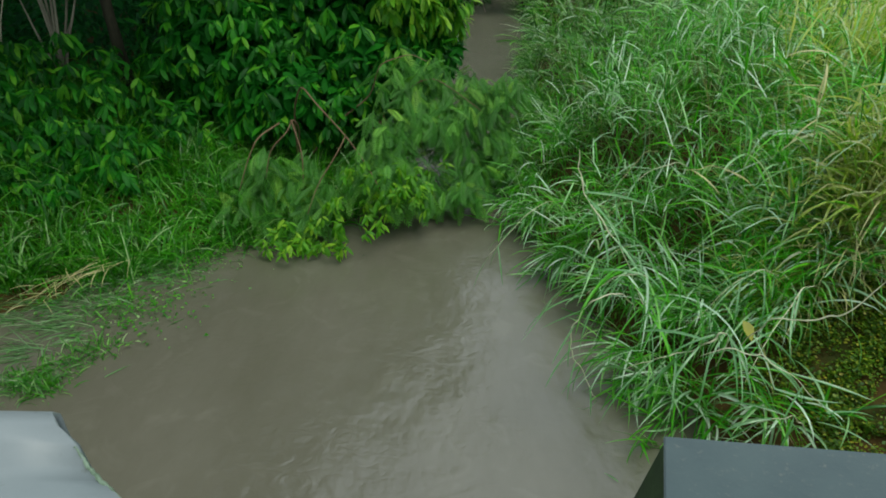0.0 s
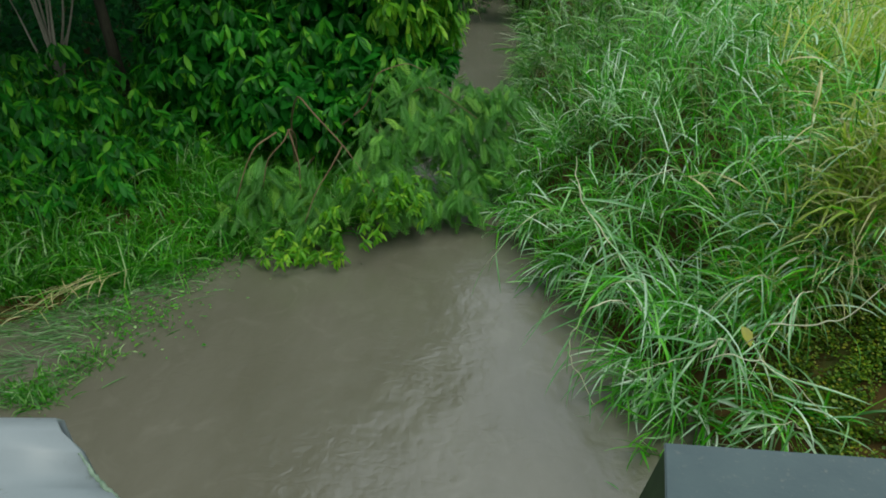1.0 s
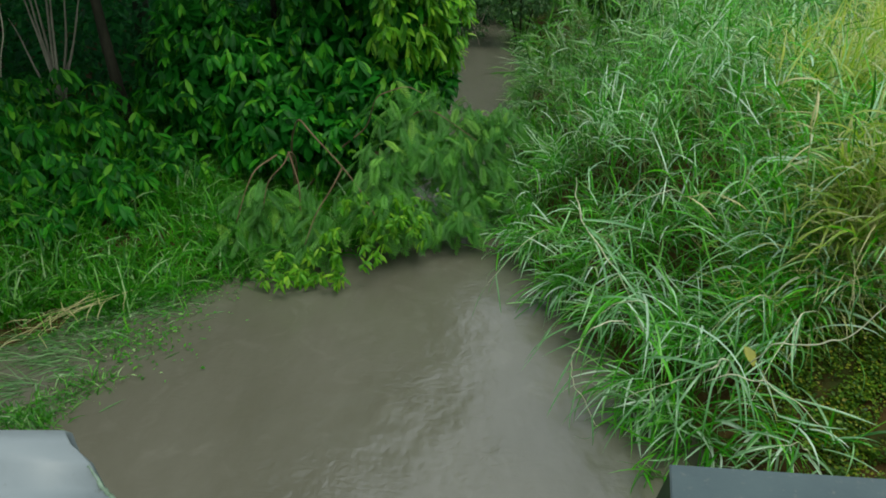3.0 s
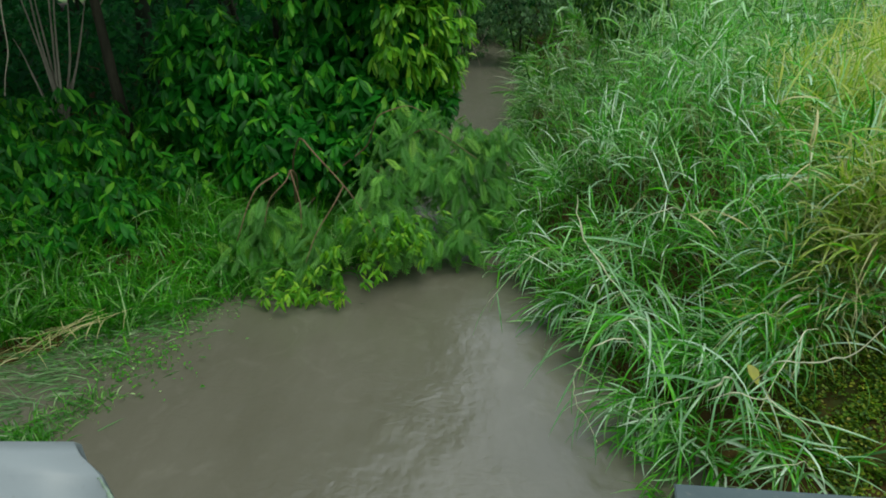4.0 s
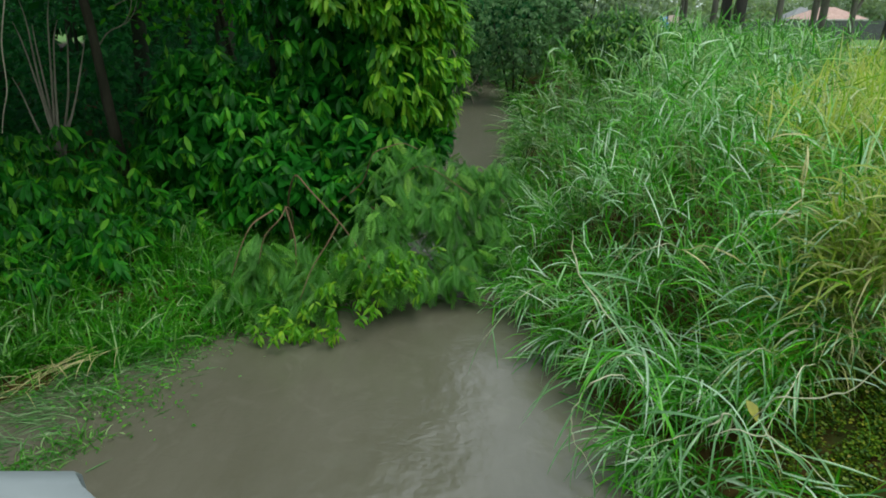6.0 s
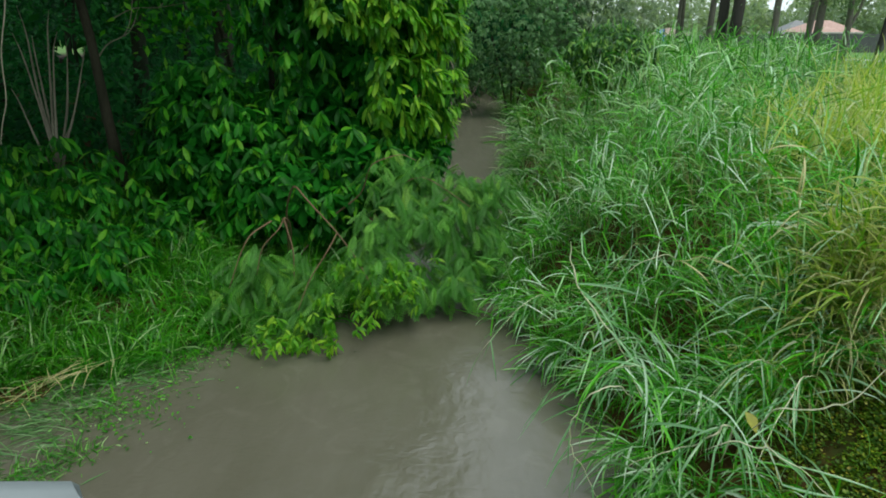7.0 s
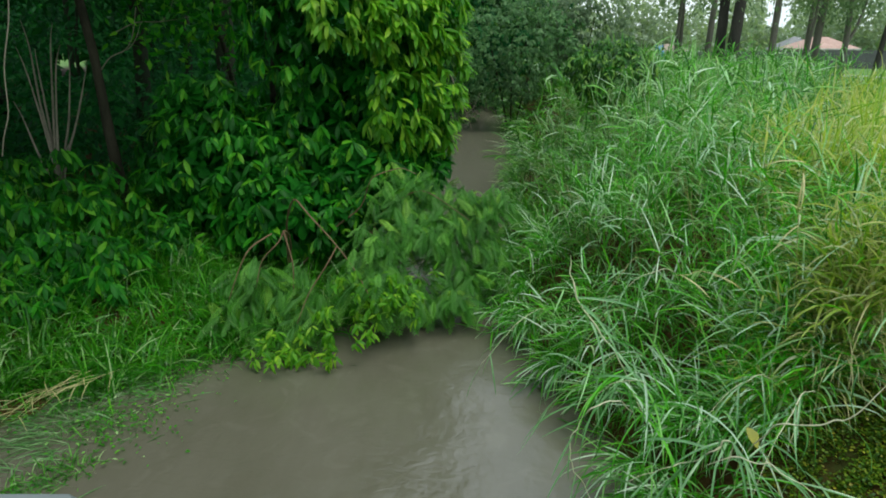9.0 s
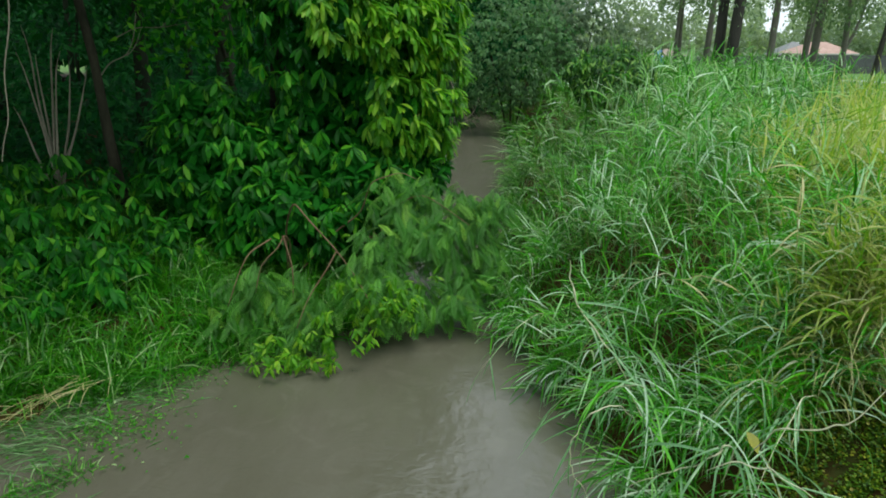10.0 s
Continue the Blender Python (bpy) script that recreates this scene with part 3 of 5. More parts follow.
def tall_grass():
    """Tussocks of guinea grass: the culms of each fan out from one root and their leaves fall over like a fountain."""
    green, crest, stalks = [], [], []
    for r, y0, y1, culms, per, size, wide, segs in ((0.29, 2.2, 5.0, 12, 9, 0.48, 0.014, 6), (0.3, 5.0, 8.0, 13, 9, 0.43, 0.014, 5), (0.36, 8.0, 15.0, 14, 8, 0.46, 0.017, 4), (0.6, 15.0, 34.0, 9, 6, 0.8, 0.04, 3)):
        c = spread(r, 0.5, 12.0, y0, y1, int(14 * (y1 - y0) * 11.5 / (r * r * 10)))
        x, y = c[:, 0], c[:, 1]
        xr = np.interp(y, CREEK_Y, CREEK_R)
        side, far = np.degrees(np.arctan2(x, y)), np.hypot(x, y)
        n = len(x)
        keep = (x > xr - 0.02) & (x < xr + np.minimum(1.6 + 0.66 * y, 9.0))
        keep &= ~((side > 26.5) & (far < 4.05 + 0.05 * (side - 26.5)))
        keep &= (rng.uniform(26.5, 32, n) + 2 * fade((far - 7) / 3) > side) | (far < 4.1 + rng.uniform(0, 0.3, n)) & (side < 33)
        keep &= (y > 3.1) & (y < 34 - 9 * fade((x - 4.5) / 5) + rng.normal(0, 1, n))
        x, y = x[keep], y[keep]
        n = len(x)
        tall = 1 + 0.24 * rng.normal(0, 1, n).clip(-1.3, 1.3) + 0.22 * lumps(x, y, 1.1)
        k = np.repeat(np.arange(n), culms)
        m = len(k)
        fan = rng.uniform(0, 2 * np.pi, m)
        off = 0.34 * r * np.sqrt(rng.uniform(0, 1, m)) * 1.3
        x, y, tall = x[k] + np.cos(fan) * off, y[k] + np.sin(fan) * off, tall[k]
        xr = np.interp(y, CREEK_Y, CREEK_R)
        side, far = np.degrees(np.arctan2(x, y)), np.hypot(x, y)
        edge = 1 - fade((x - xr) / 1.2)
        h = canopy(x, y) * tall * rng.uniform(0.62, 1.08, m)
        h *= np.where(side > 25.5, np.clip(0.52 + 0.32 * (far - 4.0), 0.52, 1), 1)
        pull = 0.3 + 0.55 * edge
        az = np.arctan2((1 - pull) * np.sin(fan) + pull * math.sin(math.radians(228)), (1 - pull) * np.cos(fan) + pull * math.cos(math.radians(228))) + rng.normal(0, 0.3, m)
        lean = np.radians(np.clip(rng.normal(26 + 50 * edge, 13, m), 2, 92))
        leaf, culm = culm_leaves(x, y, h, az, lean, per, size, wide, segs, 0.38, 0.46, 70)
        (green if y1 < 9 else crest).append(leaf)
        stalks.append(culm)
    # the low leaves that fill the foot of the tussocks
    n = 10000
    y = rng.uniform(2.4, 11, n)
    xr = np.interp(y, CREEK_Y, CREEK_R)
    x = xr - 0.05 + rng.uniform(0, 1, n) * (0.9 + 0.62 * y)
    side, far = np.degrees(np.arctan2(x, y)), np.hypot(x, y)
    keep = ~((side > 25.5) & (far < 4.1 + 0.05 * (side - 26.5))) & (side < 31)
    x, y = x[keep], y[keep]
    n = len(x)
    edge = 1 - fade((x - np.interp(y, CREEK_Y, CREEK_R)) / 0.8)
    az = np.where(rng.uniform(0, 1, n) < 0.5 * edge, rng.normal(math.radians(228), 0.6, n), rng.uniform(0, 2 * np.pi, n))
    foot = blades(np.stack([x, y, ground_height(x, y) - 0.02], 1), az, rng.uniform(0.3, 0.62, n) * (1 - 0.3 * edge), np.radians(rng.normal(62, 14, n)), np.radians(rng.normal(70, 30, n)), rng.uniform(0.009, 0.017, n), 4)
    # long blades that fall over the front of the bank like a fringe
    k = 26
    u = rng.uniform(0, 1, k)
    top = np.stack([0.86 + 0.52 * u + rng.normal(0, 0.05, k), 3.3 - 0.3 * u + rng.normal(0, 0.05, k), 1.27 - 0.3 * u + rng.normal(0, 0.06, k)], 1)
    green.append(blades(top, rng.normal(math.radians(255), 0.55, k), rng.uniform(0.38, 0.68, k), np.radians(rng.normal(12, 16, k)), np.radians(rng.normal(78, 18, k)), rng.uniform(0.009, 0.015, k), 7, True))
    # low tussocks that hang over the hollow and the end of the wing wall
    for cx, cy, tip in ((1.78, 3.42, 0.5), (1.95, 3.2, 0.45), (2.08, 3.05, 0.36)):
        k = 4
        leaf, culm = culm_leaves(cx + rng.normal(0, 0.06, k), cy + rng.normal(0, 0.06, k), tip * rng.uniform(0.8, 1.25, k), rng.normal(math.radians(245), 0.55, k), np.radians(rng.normal(52, 16, k).clip(15, 85)), 7, 0.5, 0.015, 7, 0.5, 0.25, 80)
        green.append(leaf)
        stalks.append(culm)
    # arching tussocks at the lip of the hollow
    for side, far, tip in ((25.0, 4.35, 0.7), (27.0, 4.75, 0.85), (28.5, 4.3, 0.62), (30.0, 4.85, 0.8), (31.5, 4.4, 0.58), (29.0, 5.4, 0.95), (33.0, 4.75, 0.62), (32.5, 5.4, 0.85), (34.5, 4.55, 0.5), (26.5, 5.4, 1.0), (35.5, 5.1, 0.6), (31.0, 5.1, 0.85), (34.0, 5.2, 0.8), (33.0, 5.9, 0.95), (30.5, 5.8, 1.0), (35.5, 5.7, 0.85)):
        k = 12
        cx, cy = far * math.sin(math.radians(side)), far * math.cos(math.radians(side))
        fan = rng.uniform(0, 2 * np.pi, k)
        az = np.arctan2(0.6 * np.sin(fan) + 0.4 * math.sin(math.radians(235)), 0.6 * np.cos(fan) + 0.4 * math.cos(math.radians(235)))
        leaf, culm = culm_leaves(cx + np.cos(fan) * 0.1, cy + np.sin(fan) * 0.1, tip * rng.uniform(0.7, 1.15, k), az, np.radians(rng.normal(36, 14, k).clip(5, 75)), 8, 0.56, 0.0145, 6, 0.4, 0.35, 78)
        green.append(leaf)
        stalks.append(culm)
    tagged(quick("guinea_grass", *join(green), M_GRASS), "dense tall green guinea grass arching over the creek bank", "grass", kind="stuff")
    # bank_grass green, darker than the tussocks, stands for shade at their foot
    tagged(quick("grass_foot", *foot, M_BANK), "low green grass leaves at the foot of the tussocks", "grass", kind="stuff")
    tagged(quick("far_guinea_grass", *join(crest), M_GRASS_DIM), "tall green guinea grass on the far top of the bank", "grass", kind="stuff")
    tagged(quick("grass_culms", *join(stalks), M_CULM), "thin pale stalks of the tall bank grass", "grass", kind="stuff")


def yellow_grass():
    n = 4000
    y = 2.9 + 10.1 * rng.uniform(0, 1, n) ** 1.5
    x = y * np.tan(np.radians(rng.uniform(24, 37.5, n)))
    side, far = np.degrees(np.arctan2(x, y)), np.hypot(x, y)
    keep = (rng.uniform(26.0, 32.5, n) - 2 * fade((far - 6) / 3) < side) & (far > 4.3 + 0.04 * (side - 30) + rng.uniform(0, 0.3, n)) & (x < 9) & ((far < 7.5 + rng.uniform(0, 2, n)) | (side > 31.5)) & ~((far < 5.9) & (rng.uniform(0, 1, n) < 0.82))
    x, y = x[keep], y[keep]
    m = len(x)
    lump = lumps(x, y, 0.5)
    near = np.clip(0.5 + 0.28 * (np.hypot(x, y) - 4.3), 0.5, 1)
    leaf, culm = culm_leaves(x, y, near * (1.02 + 0.3 * lump) * rng.uniform(0.45, 1.08, m), rng.uniform(0, 2 * np.pi, m), np.radians(np.abs(rng.normal(14, 10, m))), 8, 0.56, 0.0155, 4, upright=0.55)
    k = 110
    side = np.radians(rng.uniform(32, 38, k))
    far = 4.4 + 0.05 * (np.degrees(side) - 33) + rng.uniform(0, 0.7, k)
    leaf2, culm2 = culm_leaves(far * np.sin(side), far * np.cos(side), rng.uniform(0.8, 1.1, k) * np.clip(0.6 + 0.3 * (far - 4.2), 0.6, 1), rng.normal(math.radians(238), 0.6, k), np.radians(np.clip(rng.normal(18, 10, k), 2, 45)), 9, 0.42, 0.0155, 5, 0.55)
    leaf, culm = join([leaf, leaf2]), join([culm, culm2])
    k = 500
    side = np.radians(rng.uniform(33.5, 38.5, k))
    far = 4.25 + 0.04 * (np.degrees(side) - 30) + 1.3 * rng.uniform(0, 1, k) ** 1.6
    sx, sy = far * np.sin(side), far * np.cos(side)
    dry = blades(np.stack([sx, sy, ground_height(sx, sy) + rng.uniform(0.05, 0.6, k)], 1), rng.normal(math.radians(240), 1.2, k), rng.uniform(0.3, 0.6, k), np.radians(rng.normal(52, 22, k)), np.radians(rng.normal(85, 35, k)), rng.uniform(0.005, 0.01, k), 5)
    tagged(quick("dry_grass", *dry, M_STRAW), "dry straw-coloured blades among the upright grass", "grass", kind="stuff")
    tagged(quick("yellow_grass", *leaf, M_GRASS_Y), "tall upright yellow-green grass on the bank top", "grass", kind="stuff")
    tagged(quick("yellow_culms", *culm, M_STRAW), "straw-coloured stalks of the upright grass", "grass", kind="stuff")


def verge_grass():
    """Short bright grass on the lip of the bare hollow."""
    n = 15000
    side = 28 + 19 * rng.uniform(0, 1, n) ** 0.9
    far = 4.25 + 0.05 * (side - 26.5) + 3.6 * rng.uniform(0, 1, n) ** 1.3
    x, y = far * np.sin(np.radians(side)), far * np.cos(np.radians(side))
    lump = lumps(x, y, 0.3)
    c = blades(np.stack([x, y, ground_height(x, y) - 0.02], 1), rng.normal(math.radians(235), 1.3, n), rng.uniform(0.3, 0.72, n) * (1 + 0.4 * lump) * (1 - 0.3 * fade((side - 32) / 3)) * (1 - 0.5 * fade((side - 37) / 2)), np.radians(rng.normal(42, 20, n)), np.radians(rng.normal(50, 34, n)), rng.uniform(0.008, 0.015, n), 4)
    tagged(quick("verge_grass", *c, M_VERGE), "short yellow-green grass on the lip of the bare hollow", "grass", kind="stuff")


def bank_grass():
    n = 19000
    y = rng.uniform(4.9, 9.0, n)
    xl = np.interp(y, CREEK_Y, CREEK_L)
    x = np.minimum(xl, -0.3 - 0.45 * (7.6 - y) ** 1.0) + 0.15 - rng.uniform(0, 1, n) ** 1.1 * 4.8
    keep = (x > -6.8) & ~((x < -3.25) & (y > 5.75) & (rng.uniform(0, 1, n) < 0.35))
    x, y = x[keep], y[keep]
    ex, ey = rng.uniform(-6.4, -3.6, 1800), rng.uniform(4.65, 5.0, 1800)
    x, y = np.concatenate([x, ex]), np.concatenate([y, ey])
    m = len(x)
    lump = lumps(x, y, 0.5)
    z = np.maximum(ground_height(x, y), -0.04) - 0.02
    c = blades(np.stack([x, y, z], 1), rng.uniform(0, 2 * np.pi, m), rng.uniform(0.25, 0.62, m) * (1 + 0.6 * lump), np.radians(rng.normal(66, 16, m)), np.radians(rng.normal(64, 32, m)), rng.uniform(0.01, 0.019, m), 4)
    tagged(quick("bank_grass", *c, M_BANK), "lush green grass on the low wooded bank", "grass", kind="stuff")


def flooded_grass():
    n = 24000
    x, y = rng.uniform(-5.6, -1.95, n), rng.uniform(3.3, 5.6, n)
    lump = lumps(x, y * 1.8, 0.4)
    edge = -1.95 - 0.3 * (5.2 - y)
    keep = (lump > rng.uniform(-0.25, 0.5, n) - 0.6 * fade((y - 4.7) / 0.6)) & (x < edge - 0.75 * np.sqrt(rng.uniform(0, 1, n))) & ((y > 3.75) | (x < -2.75))
    x, y = x[keep], y[keep]
    n = len(x)
    c1 = blades(np.stack([x, y, np.full(n, -0.02)], 1), rng.normal(math.radians(205), 0.5, n), rng.uniform(0.12, 0.4, n), np.radians(rng.normal(17, 10, n)), np.radians(rng.normal(26, 10, n)), rng.uniform(0.004, 0.0085, n), 4)
    tagged(quick("flooded_grass", *c1, M_FLOOD), "flattened grass lying half drowned in muddy water", "grass", kind="stuff")
    n = 1500
    k = rng.integers(0, 8, n)
    cx, cy = np.array([-2.95, -2.72, -2.85, -2.75, -3.3, -2.55, -2.9, -3.05])[k], np.array([3.55, 3.98, 3.8, 4.5, 5.0, 5.3, 3.5, 3.6])[k]
    sp = np.array([0.12, 0.12, 0.12, 0.2, 0.3, 0.2, 0.1, 0.12])[k]
    x, y = cx + rng.normal(0, 1, n) * sp, cy + rng.normal(0, 0.6, n) * sp
    c2 = blades(np.stack([x, y, np.full(n, -0.02)], 1), rng.uniform(0, 2 * np.pi, n), rng.uniform(0.06, 0.17, n), np.radians(rng.normal(46, 20, n)), np.radians(rng.normal(60, 30, n)), rng.uniform(0.006, 0.011, n), 4)
    tagged(quick("grass_tufts", *c2, M_BANK), "bright green grass tufts standing out of the water", "grass", kind="stuff")


def rough_grass():
    n = 16000
    x, y = np.concatenate([rng.uniform(3.0, 9.5, n // 2), rng.uniform(-10, -5.3, n - n // 2)]), rng.uniform(-3.5, 5.5, n)
    lump = lumps(x, y, 0.7)
    keep = (lump > rng.uniform(-0.5, 0.3, n)) & (x > 3.35 + 0.25 * lump) | (x < -5.5 + 0.6 * lump)
    x, y, lump = x[keep], y[keep], lump[keep]
    n = len(x)
    c = blades(np.stack([x, y, ground_height(x, y) - 0.02], 1), rng.uniform(0, 2 * np.pi, n), rng.uniform(0.2, 0.5, n) * (1 + 0.5 * lump), np.radians(rng.normal(65, 16, n)), np.radians(rng.normal(55, 30, n)), rng.uniform(0.009, 0.015, n), 3)
    tagged(quick("rough_grass", *c, M_BANK), "rough green grass beside the crossing", "grass", kind="stuff")


rough_grass()


def creeping_weed():
    n = 120000
    x, y = 2.5 + rng.normal(0, 0.55, n), 2.9 + rng.normal(0, 0.75, n)
    lump = lumps(x, y, 0.28)
    lump = lump + 0.6 * lumps(x, y, 0.09)
    keep = (lump > rng.uniform(-0.4, 0.4, n)) & (np.arctan2(x, y) > rng.normal(0.535, 0.02, n))
    x, y = x[keep], y[keep]
    m = len(x)
    z = ground_height(x, y) + rng.uniform(0.01, 0.1, m)
    az = rng.uniform(0, 2 * np.pi, m)
    way = np.stack([np.cos(az), np.sin(az), rng.uniform(-0.3, 0.5, m)], 1)
    ln = rng.uniform(0.012, 0.03, m)
    c = chips(np.stack([x, y, z], 1), way, np.tile([0.0, 0, 1], (m, 1)) + rng.normal(0, 0.4, (m, 3)), ln, ln * 0.75)
    tagged(quick("creeping_weed", *c, M_WEED), "small yellow-green creeping weed on bare earth", "weed", kind="stuff")


tall_grass()
yellow_grass()
verge_grass()
bank_grass()
flooded_grass()
creeping_weed()


def water_weed():
    n = 760
    k = rng.integers(0, 7, n)
    cx, cy = np.array([-2.75, -2.5, -3.0, -2.35, -3.4, -2.6, -2.55])[k], np.array([4.6, 4.95, 4.9, 5.35, 4.6, 4.3, 4.55])[k]
    p = np.stack([cx + rng.normal(0, 0.24, n), cy + rng.normal(0, 0.16, n), rng.uniform(0.005, 0.06, n)], 1)
    az = rng.uniform(0, 2 * np.pi, n)
    ln = rng.uniform(0.02, 0.045, n)
    c = leaves(p, np.stack([np.cos(az), np.sin(az), rng.uniform(-0.2, 0.6, n)], 1), np.tile([0.0, 0, 1], (n, 1)) + rng.normal(0, 0.4, (n, 3)), ln, ln * 0.5)
    tagged(quick("water_weed", *c, M_BANK), "small-leaved yellow-green weed standing in the shallow flood", "weed", kind="stuff")


water_weed()

# ---- trees and shrubs of the wooded bank ----


def shell(n, centre, radii, facing=None, inner=0.55, low=-1.0):
    """Points in the outer part of a crown, clumped, with their outward directions."""
    d = unit(rng.normal(0, 1, (n * 3, 3)))
    if facing is not None:
        d = d[(d @ unit(np.array(facing))) > rng.uniform(-1.1, 0.3, len(d))]
    d = d[d[:, 2] > low][:n]
    lump = np.array([noise.noise(tuple(v * 2.6 + np.array(centre))) for v in d])
    r = np.clip(1.0 + 0.35 * lump - rng.uniform(0, 1, len(d)) ** 2 * (1 - inner), 0.3, 1.4)
    return np.array(centre) + d * r[:, None] * np.array(radii), d


def broadleaf_tree():
    tree = empty("broadleaf_tree", (-2.6, 9.9, 0.3))
    o = np.array(tree.location)
    quick("trunk", *tube(np.array([(-2.6, 9.9, 0.2), (-2.5, 9.8, 1.6), (-2.3, 9.5, 3.0), (-2.1, 9.3, 5.0)]) - o, [0.16, 0.13, 0.1, 0.05], 10, 0.03), M_BARK, tree)
    for tip in ((-0.6, 8.9, 2.6), (-1.4, 8.7, 3.6), (-0.6, 9.4, 4.4)):
        mid = (np.array((-2.4, 9.6, 2.2)) + tip) / 2 + (0, 0, 0.25)
        quick("limb", *tube(np.array([(-2.45, 9.7, 1.7), mid, tip]) - o, [0.06, 0.04, 0.015], 7), M_BARK, tree)
    outer, inner = [], []
    for n, c, r in ((260, (-1.25, 9.0, 3.1), (1.45, 1.1, 1.3)), (100, (-0.75, 8.9, 2.1), (0.75, 0.7, 0.8)), (120, (-1.7, 8.6, 1.75), (0.9, 0.7, 0.7)), (170, (-2.8, 8.35, 1.3), (1.15, 0.75, 0.75)), (90, (-3.2, 8.8, 2.0), (0.7, 0.6, 0.5)), (180, (-1.9, 9.4, 5.1), (1.3, 1.4, 1.2)), (90, (-0.95, 8.1, 1.25), (0.8, 0.6, 0.5)), (90, (-1.9, 7.7, 0.95), (0.85, 0.5, 0.5)), (60, (-0.35, 8.9, 1.45), (0.4, 0.5, 0.5)), (100, (-0.35, 9.4, 3.3), (0.55, 0.7, 0.75))):
        p, d = shell(int(n * 0.95), c, r, (0.1, -1, 0.3), 0.8)
        outer.append(whorls(p - o, d * (0.6, 0.4, 0.1) + (0.1, -0.3, 0.1), 9, 0.205, 0.32, 0.85, 1.05, LEAF_OVAL))
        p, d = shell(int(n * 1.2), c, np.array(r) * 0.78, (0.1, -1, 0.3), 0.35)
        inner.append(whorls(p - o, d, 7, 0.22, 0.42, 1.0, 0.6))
    # outer leaves in a brighter green that stands for light on the crown edge
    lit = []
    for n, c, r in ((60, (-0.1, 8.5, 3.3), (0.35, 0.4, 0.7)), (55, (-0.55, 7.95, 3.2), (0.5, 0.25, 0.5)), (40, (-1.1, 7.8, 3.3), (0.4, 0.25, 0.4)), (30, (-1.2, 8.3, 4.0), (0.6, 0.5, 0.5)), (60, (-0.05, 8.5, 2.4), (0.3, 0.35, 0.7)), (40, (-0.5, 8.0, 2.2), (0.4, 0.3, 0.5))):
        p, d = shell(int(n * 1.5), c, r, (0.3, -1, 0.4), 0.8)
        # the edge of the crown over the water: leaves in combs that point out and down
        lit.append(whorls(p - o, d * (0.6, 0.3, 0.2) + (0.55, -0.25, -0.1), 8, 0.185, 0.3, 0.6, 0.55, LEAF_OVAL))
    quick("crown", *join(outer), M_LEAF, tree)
    quick("bright_leaves", *join(lit), M_FRESH_LIT, tree, "fresh yellow-green leaves at the crown edge")
    quick("inner_leaves", *join(inner), M_LEAF_SHADE, tree, "older dark leaves inside the crown")
    tagged(tree, "leafy green tree with drooping whorled leaves over the creek", "tree")


def shrub(name, centre, radii, n, label, leaf=0.18, mat=None, per=7, wid=0.33):
    c = np.array(centre, float)
    base = (c[0], c[1], float(ground_height(np.array(c[0]), np.array(c[1]))) - 0.05)
    ob = empty(name, base)
    b = np.array(base)
    for k in range(4):
        tip = c + rng.normal(0, 0.4, 3) * np.array(radii)
        quick("stem", *tube([(0, 0, 0), (tip - b) * 0.5 + (0, 0, 0.1), tip - b], [0.035, 0.025, 0.01], 6), M_BARK, ob)
    p, d = shell(n, c, radii, (0.1, -1, 0.25))
    quick("crown", *whorls(p - b, d * (0.6, 0.6, 0.2) + (0, -0.3, 0.15), per, leaf, wid, 0.8, 1.0, LEAF_OVAL, plain=c[1] > 15), mat or M_LEAF, ob)
    return tagged(ob, label, "shrub")


def wood_tree(base, pts, radii, mat, label, crown=None):
    ob = empty("woodland_tree", base)
    quick("trunk", *tube(np.array(pts) - np.array(base), radii, 10, 0.04), mat, ob)
    if crown:
        n, c, r, size, lm = crown
        p, d = shell(n, c, r, None, 0.3)
        ln = rng.uniform(0.7, 1.3, len(p) * 8) * size
        q = np.repeat(p, 8, 0) + rng.normal(0, size * 1.4, (len(p) * 8, 3))
        quick("crown", *chips(q - np.array(base), rng.normal(0, 1, (len(q), 3)) + (0, 0, -0.6), rng.normal(0, 0.6, (len(q), 3)) + (0, 0, 1), ln, ln * 0.45), lm, ob)
    return tagged(ob, label, "tree")


def stem_clump():
    """Many pale thin stems from one root, before the dark of the wood."""
    o = np.array((-5.14, 8.52, 0.45))
    ob = empty("stem_clump", tuple(o))
    for tip in ((-5.29, 8.5, 2.61), (-5.24, 8.6, 2.85), (-5.13, 8.5, 2.62), (-5.0, 8.65, 2.9), (-4.89, 8.5, 2.66), (-4.82, 8.65, 2.5), (-4.61, 8.6, 2.46), (-4.85, 8.4, 1.65), (-5.45, 8.5, 2.0)):
        tip = np.array(tip)
        base = o + (rng.normal(0, 0.05), rng.normal(0, 0.05), 0)
        knee = o + (tip - o) * (0.12, 0.2, 0.38) + rng.normal(0, 0.025, 3)
        mid = (knee + tip) / 2 + rng.normal(0, 0.035, 3)
        quick("stem", *tube(np.array([base, knee, mid, tip, tip + (tip - mid) * 0.35 + rng.normal(0, 0.04, 3)]) - o, [0.022, 0.018, 0.014, 0.008, 0.003], 7, 0.1), M_BARK_P, ob)
    tagged(ob, "clump of thin pale bare stems from one root", "shrub")


